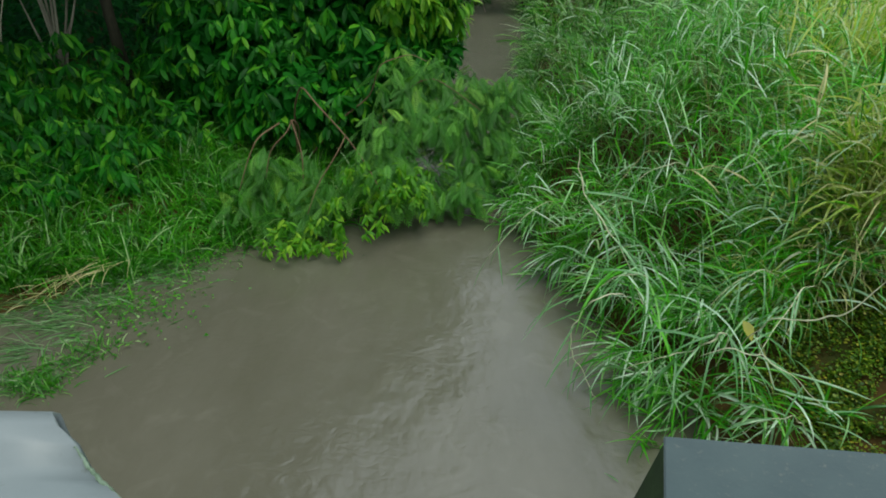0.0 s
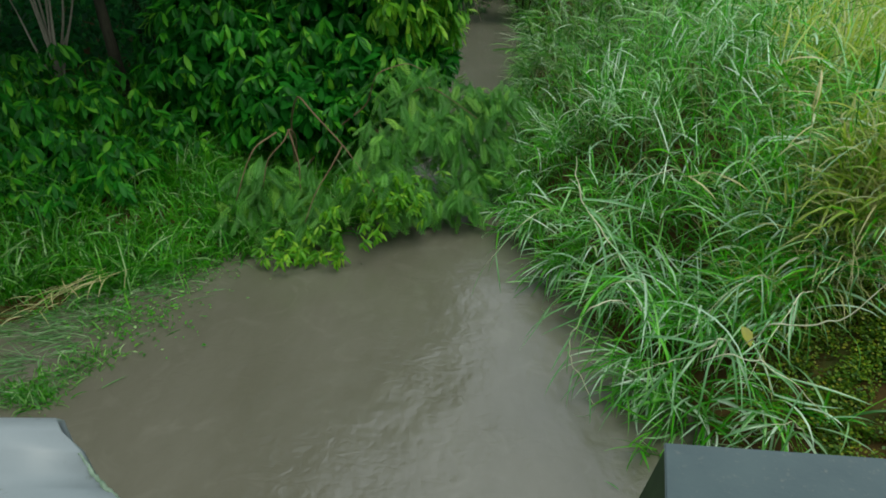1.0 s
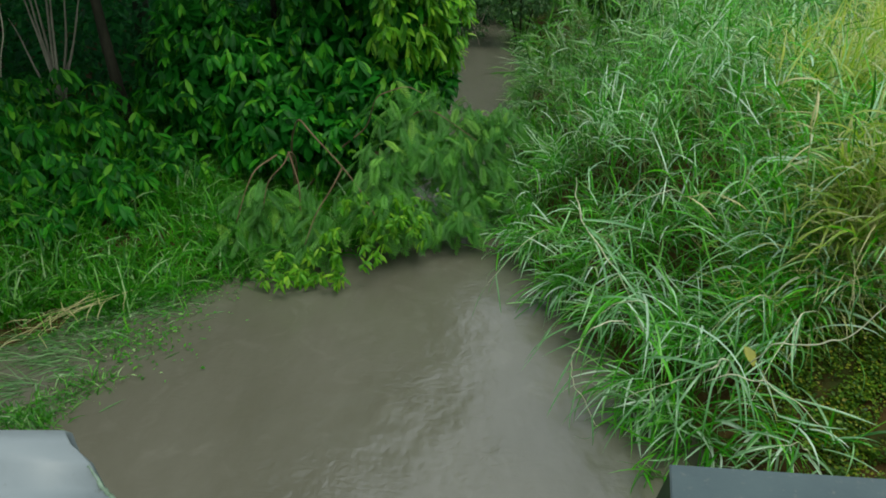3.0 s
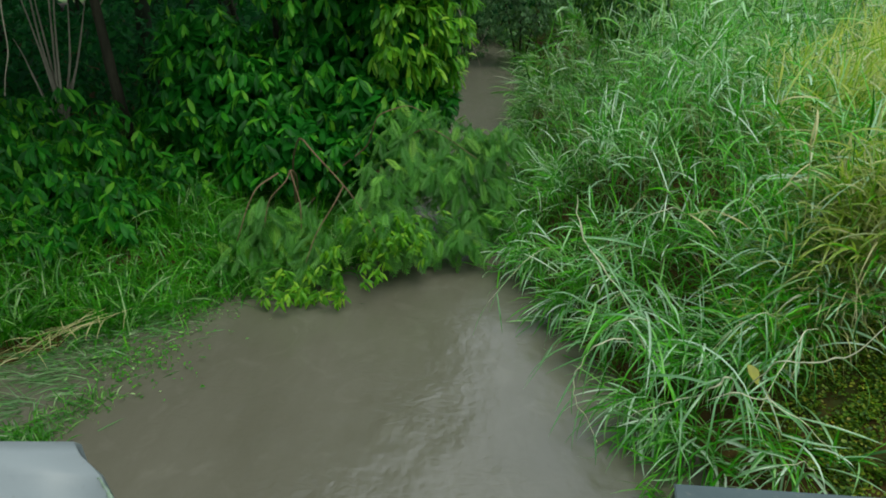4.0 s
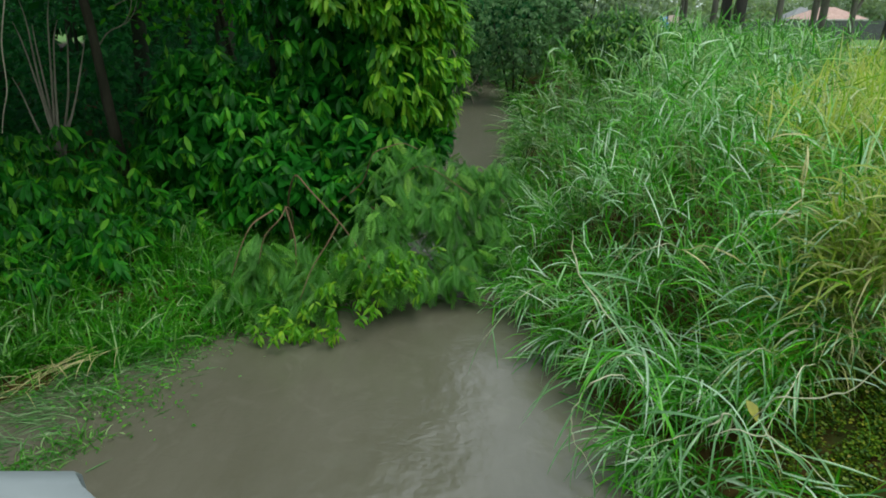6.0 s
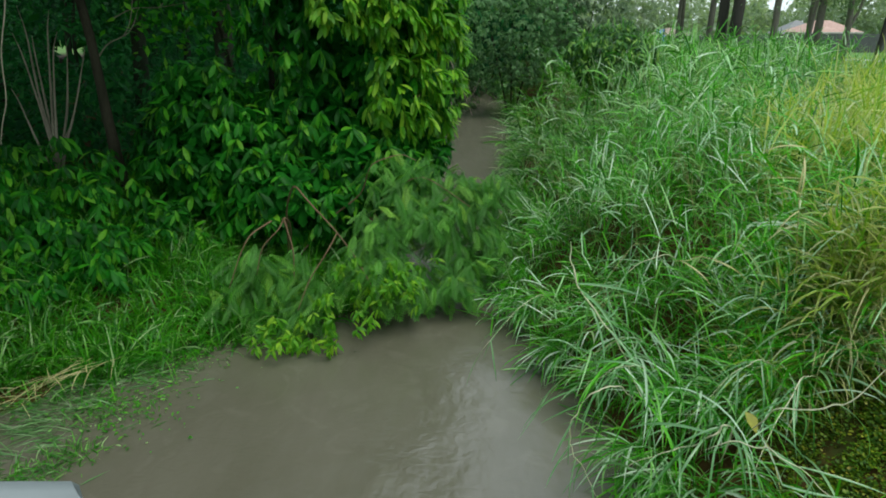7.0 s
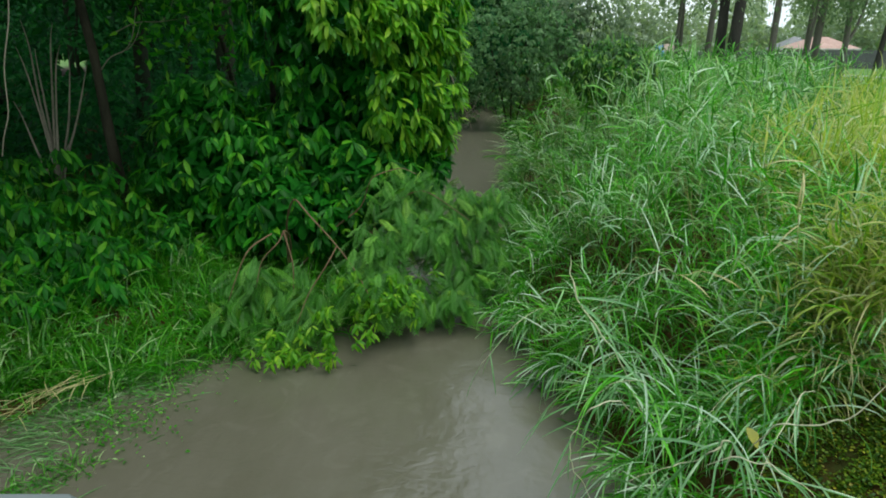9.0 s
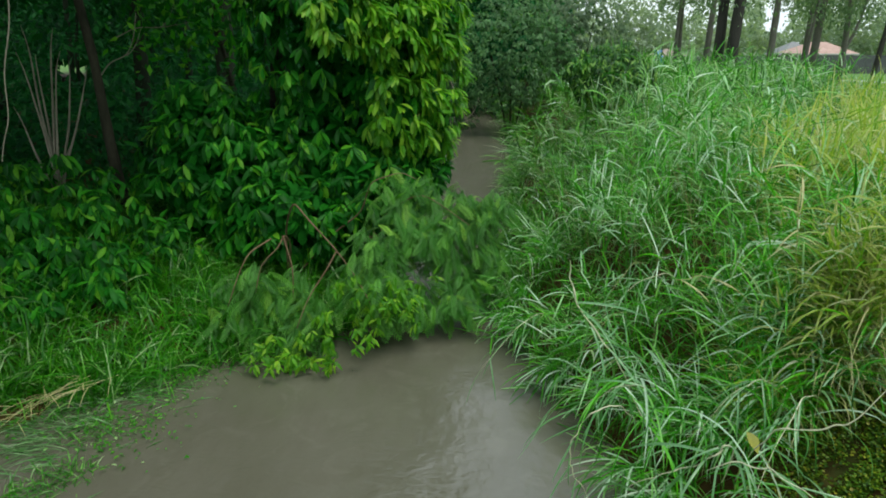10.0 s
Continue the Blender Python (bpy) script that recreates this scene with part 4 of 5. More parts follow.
broadleaf_tree()
shrub("leafy_shrub", (-4.75, 7.7, 0.85), (1.25, 0.75, 0.75), 330, "low green shrub with drooping leaves on the bank")
shrub("leafy_shrub", (-6.6, 8.2, 0.9), (1.2, 0.8, 0.8), 260, "low green shrub with drooping leaves on the bank")
shrub("leafy_shrub", (-4.75, 6.6, 0.7), (1.0, 0.55, 0.65), 420, "broad low green shrub with drooping leaves in the grass", 0.17)
shrub("leafy_shrub", (-3.75, 6.45, 0.5), (0.6, 0.45, 0.5), 220, "rounded green shrub with drooping leaves beside the grass", 0.16)
shrub("leafy_shrub", (-4.35, 5.95, 0.36), (0.8, 0.3, 0.38), 190, "low green shrub at the edge of the flooded grass", 0.15)
shrub("leafy_shrub", (-3.5, 7.4, 0.5), (0.8, 0.4, 0.45), 150, "low dark shrub under the leafy tree", 0.16)
stem_clump()
wood_tree((-4.25, 8.58, 0.50), [(-4.30, 8.58, 0.50), (-4.37, 8.58, 1.32), (-4.41, 8.58, 2.03), (-4.44, 8.59, 2.9), (-5.4, 9.6, 6.0)], [0.085, 0.075, 0.062, 0.055, 0.045], M_BARK, "grey-brown tree trunk in the dim wood", (420, (-5.8, 10.8, 6.6), (2.6, 2.4, 1.8), 0.2, M_DARK))
# unseen tree, added so that its high crown shades the bank shrubs
wood_tree((-7.6, 6.6, 0.5), [(-7.6, 6.6, 0.4), (-7.3, 6.7, 2.5), (-6.6, 6.8, 5.0)], [0.16, 0.13, 0.08], M_BARK, "unseen woodland tree added to shade the low bank", (1600, (-5.2, 6.2, 5.7), (3.0, 3.0, 1.3), 0.24, M_DARK))
wood_tree((-5.6, 12.2, 0.5), [(-5.6, 12.2, 0.5), (-5.4, 12.2, 3.6), (-5.3, 12.2, 7.0)], [0.14, 0.12, 0.1], M_BARK_D, "slim dark tree trunk in the dim wood", (400, (-5.0, 13.0, 6.2), (3.0, 2.6, 2.0), 0.2, M_DARK))
wood_tree((-3.75, 11.4, 0.5), [(-3.75, 11.4, 0.5), (-3.68, 11.43, 2.7), (-3.6, 11.5, 6.0)], [0.17, 0.15, 0.12], M_BARK_D, "dark tree trunk behind the leafy crown", (500, (-4.4, 12.2, 6.4), (2.4, 2.4, 2.0), 0.2, M_DARK))
wood_tree((-3.2, 10.6, 0.5), [(-3.2, 10.6, 0.5), (-3.25, 10.4, 2.2), (-3.5, 10.0, 4.2)], [0.05, 0.04, 0.02], M_BARK, "young woodland tree with thin hanging foliage", (150, (-3.5, 9.6, 3.45), (1.0, 0.6, 0.85), 0.15, M_LEAF))
for k in range(31):
    # the last 13 stand mostly out of view, added to shade wood and bank
    bx, by = (rng.uniform(-17, -4), rng.uniform(14, 32)) if k < 18 else (rng.uniform(-13, -7.5), rng.uniform(-6, 14))
    if k < 18:
        bx = min(bx, -4.6 - 0.06 * by)
    h = rng.uniform(5.5, 8.5)
    lean = rng.normal(0, 0.9)
    r = rng.uniform(0.05, 0.12)
    wood_tree((bx, by, 0.5), [(bx, by, 0.5), (bx + 0.3 * lean + rng.normal(0, 0.15), by, 2.6), (bx + lean, by, h)], [r * 1.2, r, r * 0.6], M_BARK_D, "dark woodland tree with dense light-blocking crown", (340, (bx + lean, by, h), (3.2, 3.0, 3.0), 0.26, M_DARK))


def daylight_gap(x, y, z):
    """Where the wood opens on the bright grass beyond it."""
    far = np.hypot(x, y)
    return (np.abs(np.degrees(np.arctan2(x, y)) + 28.9) < 1.3) & (np.abs(np.degrees(np.arctan2(z - 3, far)) + 2.1) < 0.9)


def undergrowth():
    n = 46000
    y = 9.4 + 24 * rng.uniform(0, 1, n) ** 1.7
    x = -1.4 - 0.04 * y - rng.uniform(0, 1, n) * (3 + 0.75 * y)
    lump = lumps(x, y, 1.3)
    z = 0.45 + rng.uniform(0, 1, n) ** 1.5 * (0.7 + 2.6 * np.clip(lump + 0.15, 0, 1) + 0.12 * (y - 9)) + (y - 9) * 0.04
    gap = daylight_gap(x, y, z)
    x, y, z = x[~gap], y[~gap], z[~gap]
    n = len(x)
    ln = rng.uniform(0.1, 0.22, n) * (1 + 0.03 * (y - 9))
    c = chips(np.stack([x, y, z], 1), rng.normal(0, 1, (n, 3)) + (0, -0.4, -0.6), rng.normal(0, 0.5, (n, 3)) + (0, -0.3, 1), ln, ln * 0.5)
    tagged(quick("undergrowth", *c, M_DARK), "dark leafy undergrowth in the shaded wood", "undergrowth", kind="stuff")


undergrowth()


def wood_edge():
    """Dense dark foliage that closes the wood behind."""
    n = 60000
    y = rng.uniform(32, 44, n)
    x = 6 - rng.uniform(0, 1, n) * 49
    z = rng.uniform(0, 13, n)
    gap = daylight_gap(x, y, z)
    x, y, z = x[~gap], y[~gap], z[~gap]
    n = len(x)
    ln = rng.uniform(0.5, 1.0, n)
    c = chips(np.stack([x, y, z], 1), rng.normal(0, 1, (n, 3)) + (0, 0, -0.5), rng.normal(0, 0.6, (n, 3)) + (0, -0.5, 0.8), ln, ln * 0.55)
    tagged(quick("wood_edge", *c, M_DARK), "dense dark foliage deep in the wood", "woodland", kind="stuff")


wood_edge()


def pinnae(base, way, length):
    """Feathery fronds, each one piece: narrow leaflets in pairs along a rib that hangs over, oval in outline."""
    n, pairs = len(base), 13
    way = unit(way)
    side = unit(np.cross(way, np.tile([0.0, 0, 1.0], (n, 1)) + rng.normal(0, 0.3, (n, 3))))
    nor = np.cross(side, way)
    s = np.linspace(0.0, 1.0, 2 * pairs)
    prof = np.interp(s[::2], [0, 0.12, 0.45, 0.8, 1], [0.25, 0.65, 1.0, 0.75, 0.3])
    L = length[:, None, None]
    rib = base[:, None] + way[:, None] * (s[None, :, None] * L) - nor[:, None] * (0.22 * s[None, :, None] ** 2 * L) - np.array([0, 0, 0.22]) * (s[None, :, None] ** 2 * L)
    along = unit(np.gradient(rib, axis=1))[:, ::2]
    ll = (length[:, None] * 0.3 * prof[None] * rng.uniform(0.85, 1.12, (n, pairs)))[..., None]
    tilt = rng.normal(0.35, 0.2, (n, 1, 1))
    pts = [rib, rib + nor[:, None] * 0.0025]
    for sgn in (-1, 1):
        d = unit(side[:, None] * sgn * 0.8 + along * 0.6 - nor[:, None] * tilt)
        pts += [rib[:, ::2] + d * ll * 0.5 - along * (L / pairs) * 0.22, rib[:, ::2] + d * ll + along * (L / pairs) * 0.2 - nor[:, None] * ll * 0.18]
    V = np.concatenate(pts, 1)
    k = V.shape[1]
    i, r = np.arange(pairs), 2 * pairs
    j = np.arange(r - 1)
    one = np.concatenate([np.stack([j, j + 1, r + j + 1, r + j], 1), np.stack([2 * i, 2 * r + i, 2 * r + pairs + i, 2 * i + 1], 1), np.stack([2 * i + 1, 2 * r + 3 * pairs + i, 2 * r + 2 * pairs + i, 2 * i], 1)])
    return V.reshape(-1, 3), (one[None] + (np.arange(n) * k)[:, None, None]).reshape(-1, 4)


def overhanging_tree():
    """A leaning shrub whose reddish limbs hang feathery sprays over the water."""
    ob = empty("overhanging_shrub", (-1.9, 7.6, 0.1))
    o = np.array((-1.9, 7.6, 0.1))
    limbs = [
        ([(-1.9, 7.6, 0.1), (-1.75, 7.0, 1.0), (-1.5, 6.4, 1.45), (-1.31, 6.1, 1.35), (-1.04, 6.11, 1.02), (-0.84, 6.05, 0.74), (-0.7, 5.95, 0.5)], 0.011),
        ([(-1.04, 6.11, 1.02), (-1.13, 5.99, 0.86), (-1.31, 5.9, 0.6), (-1.4, 5.75, 0.35)], 0.008),
        ([(-1.9, 7.6, 0.1), (-1.65, 6.8, 0.9), (-1.59, 6.3, 1.13), (-1.62, 6.19, 1.03), (-1.8, 6.14, 0.87), (-1.85, 6.05, 0.6)], 0.01),
        ([(-1.59, 6.25, 1.13), (-1.5, 6.2, 0.81), (-1.51, 6.15, 0.5)], 0.009),
        ([(-1.75, 6.4, 1.05), (-1.9, 6.11, 1.0), (-2.0, 6.05, 0.8), (-2.1, 5.95, 0.5)], 0.009),
        ([(-1.9, 7.6, 0.1), (-1.3, 7.5, 0.8), (-0.95, 7.45, 1.05), (-0.83, 7.25, 1.45), (-0.63, 7.27, 1.52), (-0.47, 7.28, 1.56), (-0.31, 7.29, 1.48)], 0.01),
        ([(-0.75, 7.5, 0.95), (-0.39, 7.29, 1.27), (-0.23, 7.3, 1.29), (-0.1, 7.3, 1.23), (0.3, 7.25, 0.95)], 0.009),
    ]
    for pts, r in limbs:
        quick("limb", *tube(np.array(pts) + (0, -0.1, 0.02) - o, np.linspace(r * 1.05, r * 0.4, len(pts)), 7, 0.06), M_LIMB, ob, "reddish brown limb")
    hubs = []
    for i, (pts, r) in enumerate(limbs):
        pts = np.array(pts)
        for t in (0.86, 0.93, 1.0) if i < 5 else (0.6, 0.73, 0.86, 1.0):
            f = t * (len(pts) - 1)
            hubs.append([np.interp(f, np.arange(len(pts)), pts[:, c]) for c in range(3)])
    hubs += [(-2.02, 6.1, 0.8), (-1.92, 6.0, 0.66), (-1.82, 5.95, 0.5), (-2.04, 5.85, 0.32), (-0.86, 6.15, 1.0), (-0.65, 6.2, 0.87), (-0.75, 6.0, 0.71), (-1.02, 5.95, 0.7), (-1.3, 5.85, 0.5), (-1.51, 5.8, 0.45), (-0.54, 6.1, 0.55), (-0.32, 6.4, 0.56), (-0.9, 6.3, 0.9)]
    hubs += [(-0.3, 6.5, 0.6), (0.0, 6.9, 0.75), (0.3, 7.1, 0.95), (0.1, 7.6, 1.1), (-0.3, 6.0, 0.4), (-2.3, 6.0, 0.35), (-1.6, 6.3, 0.45), (-0.6, 6.8, 0.8), (-0.1, 6.3, 0.45), (-2.5, 6.1, 0.3), (0.45, 7.3, 0.7), (0.2, 6.7, 0.5)]
    hubs += [(0.15, 6.6, 0.55), (0.35, 6.9, 0.8), (-0.05, 6.3, 0.4), (0.3, 7.4, 1.0), (0.5, 7.8, 1.1), (0.0, 7.2, 0.6), (0.25, 7.0, 0.5), (-0.3, 6.9, 0.95), (-0.5, 6.4, 0.55), (0.1, 7.9, 1.3), (-0.5, 7.1, 1.05), (-0.45, 7.15, 1.2), (-0.65, 7.1, 1.0), (-0.4, 7.0, 0.9)]
    hubs += [(-0.15, 7.00, 1.05), (0.04, 6.90, 0.88), (-0.31, 6.99, 1.15), (0.24, 7.20, 0.99), (0.44, 7.29, 1.17), (-0.09, 6.70, 1.07), (0.11, 7.30, 1.10), (0.55, 7.2, 0.9), (0.62, 7.4, 1.05), (0.5, 7.0, 0.65), (0.6, 7.7, 1.15), (0.4, 7.5, 1.25), (0.35, 6.7, 0.45), (0.5, 6.85, 0.5), (0.2, 6.45, 0.4), (0.7, 7.2, 0.7), (0.1, 6.2, 0.35)]
    hubs = np.array(hubs) + (0, 0.1, -0.1) + rng.normal(0, 0.07, (len(hubs), 3))
    k = np.repeat(np.arange(len(hubs)), np.where(hubs[:, 0] > -0.5, 27, 19))
    n = len(k)
    p = hubs[k] + rng.normal(0, 1, (n, 3)) * (0.1, 0.09, 0.07)
    p[:, 2] = np.maximum(p[:, 2], 0.16)
    az = rng.normal(-math.pi / 2, 1.15, n)
    way = np.stack([np.cos(az), np.sin(az), rng.normal(-0.25, 0.25, n)], 1)
    quick("sprays", *pinnae(p - o, way, rng.uniform(0.17, 0.31, n) * np.where(p[:, 0] > -0.3, 0.92, 1.0)), M_PINNA, ob, "soft feathery green leaf sprays")
    tips = np.array([(-1.4, 5.58, 0.18), (-1.05, 5.6, 0.2), (-1.2, 5.7, 0.38), (-0.62, 5.9, 0.5), (-0.75, 5.95, 0.65), (-0.45, 6.05, 0.42), (-0.9, 5.85, 0.35), (-1.5, 5.52, 0.1), (-1.2, 5.5, 0.1), (-0.5, 6.05, 0.6), (-0.95, 5.95, 0.75), (-0.35, 6.3, 0.5)])
    m = 105
    t = tips[rng.integers(0, len(tips), m)] + (0, -0.1, 0.02) + rng.normal(0, 1, (m, 3)) * (0.19, 0.09, 0.1)
    t[:, 2] = np.maximum(t[:, 2], 0.12)
    quick("bright_leaves", *whorls(t - o, np.tile([0.05, -0.6, 0.1], (m, 1)) + rng.normal(0, 0.3, (m, 3)), 8, 0.098, 0.32, 1.0, 0.8, LEAF_W), M_FRESH_LIT, ob, "bright young leaves at the twig ends")
    tagged(ob, "feathery green shrub hanging over the muddy water", "shrub")


overhanging_tree()
# ---- park, houses and far trees ----


def park_tree(x, y, r, lean, dark, fork=0.0, crown_n=75):
    z0 = float(ground_height(np.array(x), np.array(y))) - 0.1
    ob = empty("park_tree", (x, y, z0))
    h = 9.0
    quick("trunk", *tube([(0, 0, 0), (lean * 0.3, 0, 2.5), (lean * 0.75, 0, 5), (lean * 1.2, 0, h)], [r * 1.15, r, r * 0.85, r * 0.5], 9, 0.04), M_GUMDARK if dark else M_GUMBARK, ob)
    if fork:
        quick("limb", *tube([(lean * 0.2, 0, 2.2), (fork * 0.5, 0.1, 3.2), (fork * 1.1, 0.2, 5.5)], [r * 0.6, r * 0.5, r * 0.3], 8), M_GUMDARK if dark else M_GUMBARK, ob)
    p, d = shell(crown_n, (lean, 0, 5.5), (2.4, 2.3, 2.3), None, 0.3)
    q = np.repeat(p, 22, 0) + rng.normal(0, 0.28, (len(p) * 22, 3))
    ln = rng.uniform(0.12, 0.26, len(q))
    quick("crown", *chips(q, rng.normal(0, 0.5, (len(q), 3)) + (0, 0, -0.9), rng.normal(0, 1, (len(q), 3)), ln, ln * 0.36), M_GUM, ob)
    tagged(ob, "tall park gum tree with a bare trunk on the lawn", "tree", "park trees")


for x, y, r, lean, dark, fork in ((11.6, 34.0, 0.09, 0.1, 0, 0), (11.9, 34.2, 0.08, -0.1, 0, 0), (12.0, 31.0, 0.13, 0.2, 0, 0), (11.35, 28.0, 0.2, -0.02, 1, 0), (11.6, 27.4, 0.23, 0.25, 1, 0.0), (15.2, 31.5, 0.15, 0.0, 0, 0), (17.0, 32.0, 0.08, 0.5, 0, 0), (18.6, 35.0, 0.11, 0.1, 0, 0), (17.7, 32.5, 0.18, 0.2, 0, 0), (18.9, 32.0, 0.13, -0.15, 0, 0.9), (19.3, 30.3, 0.11, 0.7, 1, 0)):
    park_tree(x, y, r, lean, dark, fork)


def house(x, y, width, depth, eave, ridge, roof, label, turn=0):
    """Low brick house with a hipped tile roof."""
    z0 = float(ground_height(np.array(x), np.array(y))) - 0.3
    ob = empty("house", (x, y, z0))
    ob.rotation_euler[2] = radians(turn)
    bm = bmesh.new()
    box(bm, -width / 2, width / 2, -depth / 2, depth / 2, 0, eave)
    part("wall", bm, M_WALL, ob)
    bm = bmesh.new()
    w, d, o = width / 2 + 0.5, depth / 2 + 0.5, eave
    b = [bm.verts.new(p) for p in ((-w, -d, o), (w, -d, o), (w, d, o), (-w, d, o))]
    t = [bm.verts.new((-w + d, 0, ridge)), bm.verts.new((w - d, 0, ridge))]
    for f in ((b[0], b[1], t[1], t[0]), (b[1], b[2], t[1]), (b[2], b[3], t[0], t[1]), (b[3], b[0], t[0]), (b[3], b[2], b[1], b[0])):
        bm.faces.new(f)
    part("roof", bm, roof, ob)
    for k in range(3):
        cx, f = (k - 1) * width * 0.3, -depth / 2
        bm = bmesh.new()
        for x0, x1, z0, z1 in ((-0.8, -0.72, 1.0, 2.1), (0.72, 0.8, 1.0, 2.1), (-0.72, 0.72, 1.0, 1.08), (-0.72, 0.72, 2.02, 2.1), (-0.03, 0.03, 1.08, 2.02)):
            box(bm, cx + x0, cx + x1, f - 0.06, f - 0.003, z0, z1)
        win = part("window", bm, M_PATH, ob)
        bm = bmesh.new()
        box(bm, cx - 0.72, cx + 0.72, f - 0.03, f - 0.004, 1.08, 2.02)
        part("pane", bm, M_FENCE, win, "dark glass pane")
        bm = bmesh.new()
        box(bm, cx - 0.86, cx + 0.86, f - 0.12, f - 0.003, 0.93, 0.997)
        part("sill", bm, M_PATH, win)
    bm = bmesh.new()
    box(bm, -w, w, -d - 0.1, -d - 0.003, o - 0.14, o)
    part("gutter", bm, M_PATH, ob)
    tagged(ob, label, "house")


house(45.7, 83.0, 6.2, 4.4, 2.5, 3.8, M_ROOF_P, "low brick house with a pale pink tiled roof")
house(45.2, 88.0, 4.2, 3.8, 2.3, 3.9, M_ROOF_G, "low house with a grey tiled roof")
house(32.0, 97.0, 3.6, 3.2, 2.0, 2.9, M_WALL, "low tan house behind the park trees")


def fence():
    ob = empty("fence", (30, 68, 0.1))
    a, b = np.array((26.0, 73.0)), np.array((52.0, 60.0))
    n = 26
    for i in range(n):
        p, q = a + (b - a) * i / n, a + (b - a) * (i + 0.985) / n
        z = float(ground_height(np.array(p[0]), np.array(p[1]))) - 0.1
        bm = bmesh.new()
        v = [bm.verts.new((x - 30, y - 68 + t, zz - 0.1)) for t in (0, 0.05) for x, y, zz in ((*p, z), (*q, z), (*q, z + 1.85), (*p, z + 1.85))]
        for f in ((0, 1, 2, 3), (7, 6, 5, 4), (0, 4, 5, 1), (1, 5, 6, 2), (2, 6, 7, 3), (3, 7, 4, 0)):
            bm.faces.new([v[k] for k in f])
        part("fence_panel", bm, M_FENCE, ob)
    tagged(ob, "long dark grey panel fence along the park", "fence")


fence()


def footpath():
    pts = np.array([(20, 70.0), (24, 58), (26, 48), (30, 40), (40, 30)])
    t = np.linspace(0, 1, 40)
    c = np.stack([np.interp(t, np.linspace(0, 1, 5), pts[:, i]) for i in (0, 1)], 1)
    d = unit(np.gradient(c, axis=0))
    s = np.stack([-d[:, 1], d[:, 0]], 1) * 0.9
    V = []
    for p, w in zip(c, s):
        for q in (p - w, p + w):
            V.append((*q, float(ground_height(np.array(q[0]), np.array(q[1]))) + 0.05))
    i = np.arange(39) * 2
    ob = quick("footpath", V, np.stack([i, i + 1, i + 3, i + 2], 1), M_PATH)
    tagged(ob, "pale concrete footpath across the lawn", "path", kind="structure")


footpath()


def far_trees():
    """Tree line beyond the houses, with gaps of sky."""
    n = 60000
    x = rng.uniform(12, 92, n)
    y = 104 + rng.uniform(0, 16, n)
    lump = lumps(x, y, 6.0)
    z = -1 + rng.uniform(0, 1, n) * np.clip(9 + 17 * lump, 4, 20)
    puff = np.array([noise.noise((a / 2.2, b / 2.2, c / 1.6)) for a, b, c in zip(x, y, z)])
    # a break in the trees where the sky shows
    keep = (puff > -0.08) & ~((np.abs(np.degrees(np.arctan2(x, y)) - 25.9) < 0.9) & (z > 4.0))
    x, y, z = x[keep], y[keep], z[keep]
    n = len(x)
    ln = rng.uniform(0.5, 1.1, n)
    c = chips(np.stack([x, y, z], 1), rng.normal(0, 1, (n, 3)), rng.normal(0, 1, (n, 3)), ln, ln * 0.5)
    tagged(quick("far_trees", *c, M_FAR_HAZY), "distant grey-green trees beyond the houses, paled by haze", "trees", kind="stuff")


far_trees()
shrub("creek_bush", (-0.4, 27.0, 2.6), (1.8, 1.2, 2.6), 600, "dark bush behind the bend of the creek", 0.24, M_DARK)
shrub("creek_bush", (2.2, 21.5, 2.6), (2.1, 1.2, 1.7), 1300, "dark bush closing the far end of the creek", 0.19, M_BUSH)
shrub("creek_bush", (4.5, 22.5, 3.2), (1.6, 1.2, 1.3), 700, "pale green bush beside the far creek", 0.19, M_GUM)
shrub("creek_bush", (0.5, 23.5, 1.3), (1.0, 0.9, 1.3), 300, "dark bush hanging over the far creek", 0.18, M_BUSH)
shrub("creek_bush", (1.5, 28.0, 4.0), (4.5, 1.8, 3.6), 1500, "tall dark bush behind the creek", 0.3, M_DARK)
shrub("bank_bush", (2.95, 12.0, 2.35), (0.78, 0.6, 0.55), 700, "rounded small-leaved bush among the tall grass", 0.12, M_THICKET)

# ---- single stalks, dead grass and drift ----


def stalk(name, pts, r, mat, leaf_n, size, wide, label, hang=1.0, leaf_mat=None, first=0.1):
    """One bent grass stalk with its own hanging leaves."""
    pts = np.array(pts, float)
    ob = empty(name, pts[0])
    t = np.linspace(0, len(pts) - 1, 3 * len(pts))
    bent = np.stack([np.interp(t, np.arange(len(pts)), pts[:, i]) for i in range(3)], 1) + rng.normal(0, 0.007, (len(t), 3))
    quick("stem", *tube(bent - pts[0], np.interp(np.linspace(0, 1, len(bent)), [0, 0.25, 1], [0.35 * r, 0.75 * r, 0.25 * r]) * rng.uniform(0.75, 1.3, len(bent)), 6), mat, ob)
    if leaf_n:
        t = np.linspace(first, 1.0, leaf_n) * (len(pts) - 1)
        pos = np.stack([np.interp(t, np.arange(len(pts)), pts[:, i]) for i in range(3)], 1) - pts[0]
        run = pts[-1] - pts[0]
        az = math.atan2(run[1], run[0]) + rng.normal(0, 0.9, leaf_n)
        ln = rng.uniform(0.7, 1.15, leaf_n) * size
        for k in range(leaf_n):
            one = slice(k, k + 1)
            quick("leaf", *blades(pos[one], az[one], ln[one], np.radians(rng.normal(8 - 35 * hang, 18, 1)), np.radians(rng.normal(28 + 14 * hang, 16, 1)), np.array([wide * rng.uniform(0.6, 0.95)]), 7, True), leaf_mat or M_GRASS_S, ob)
    return tagged(ob, label, "grass stalk")


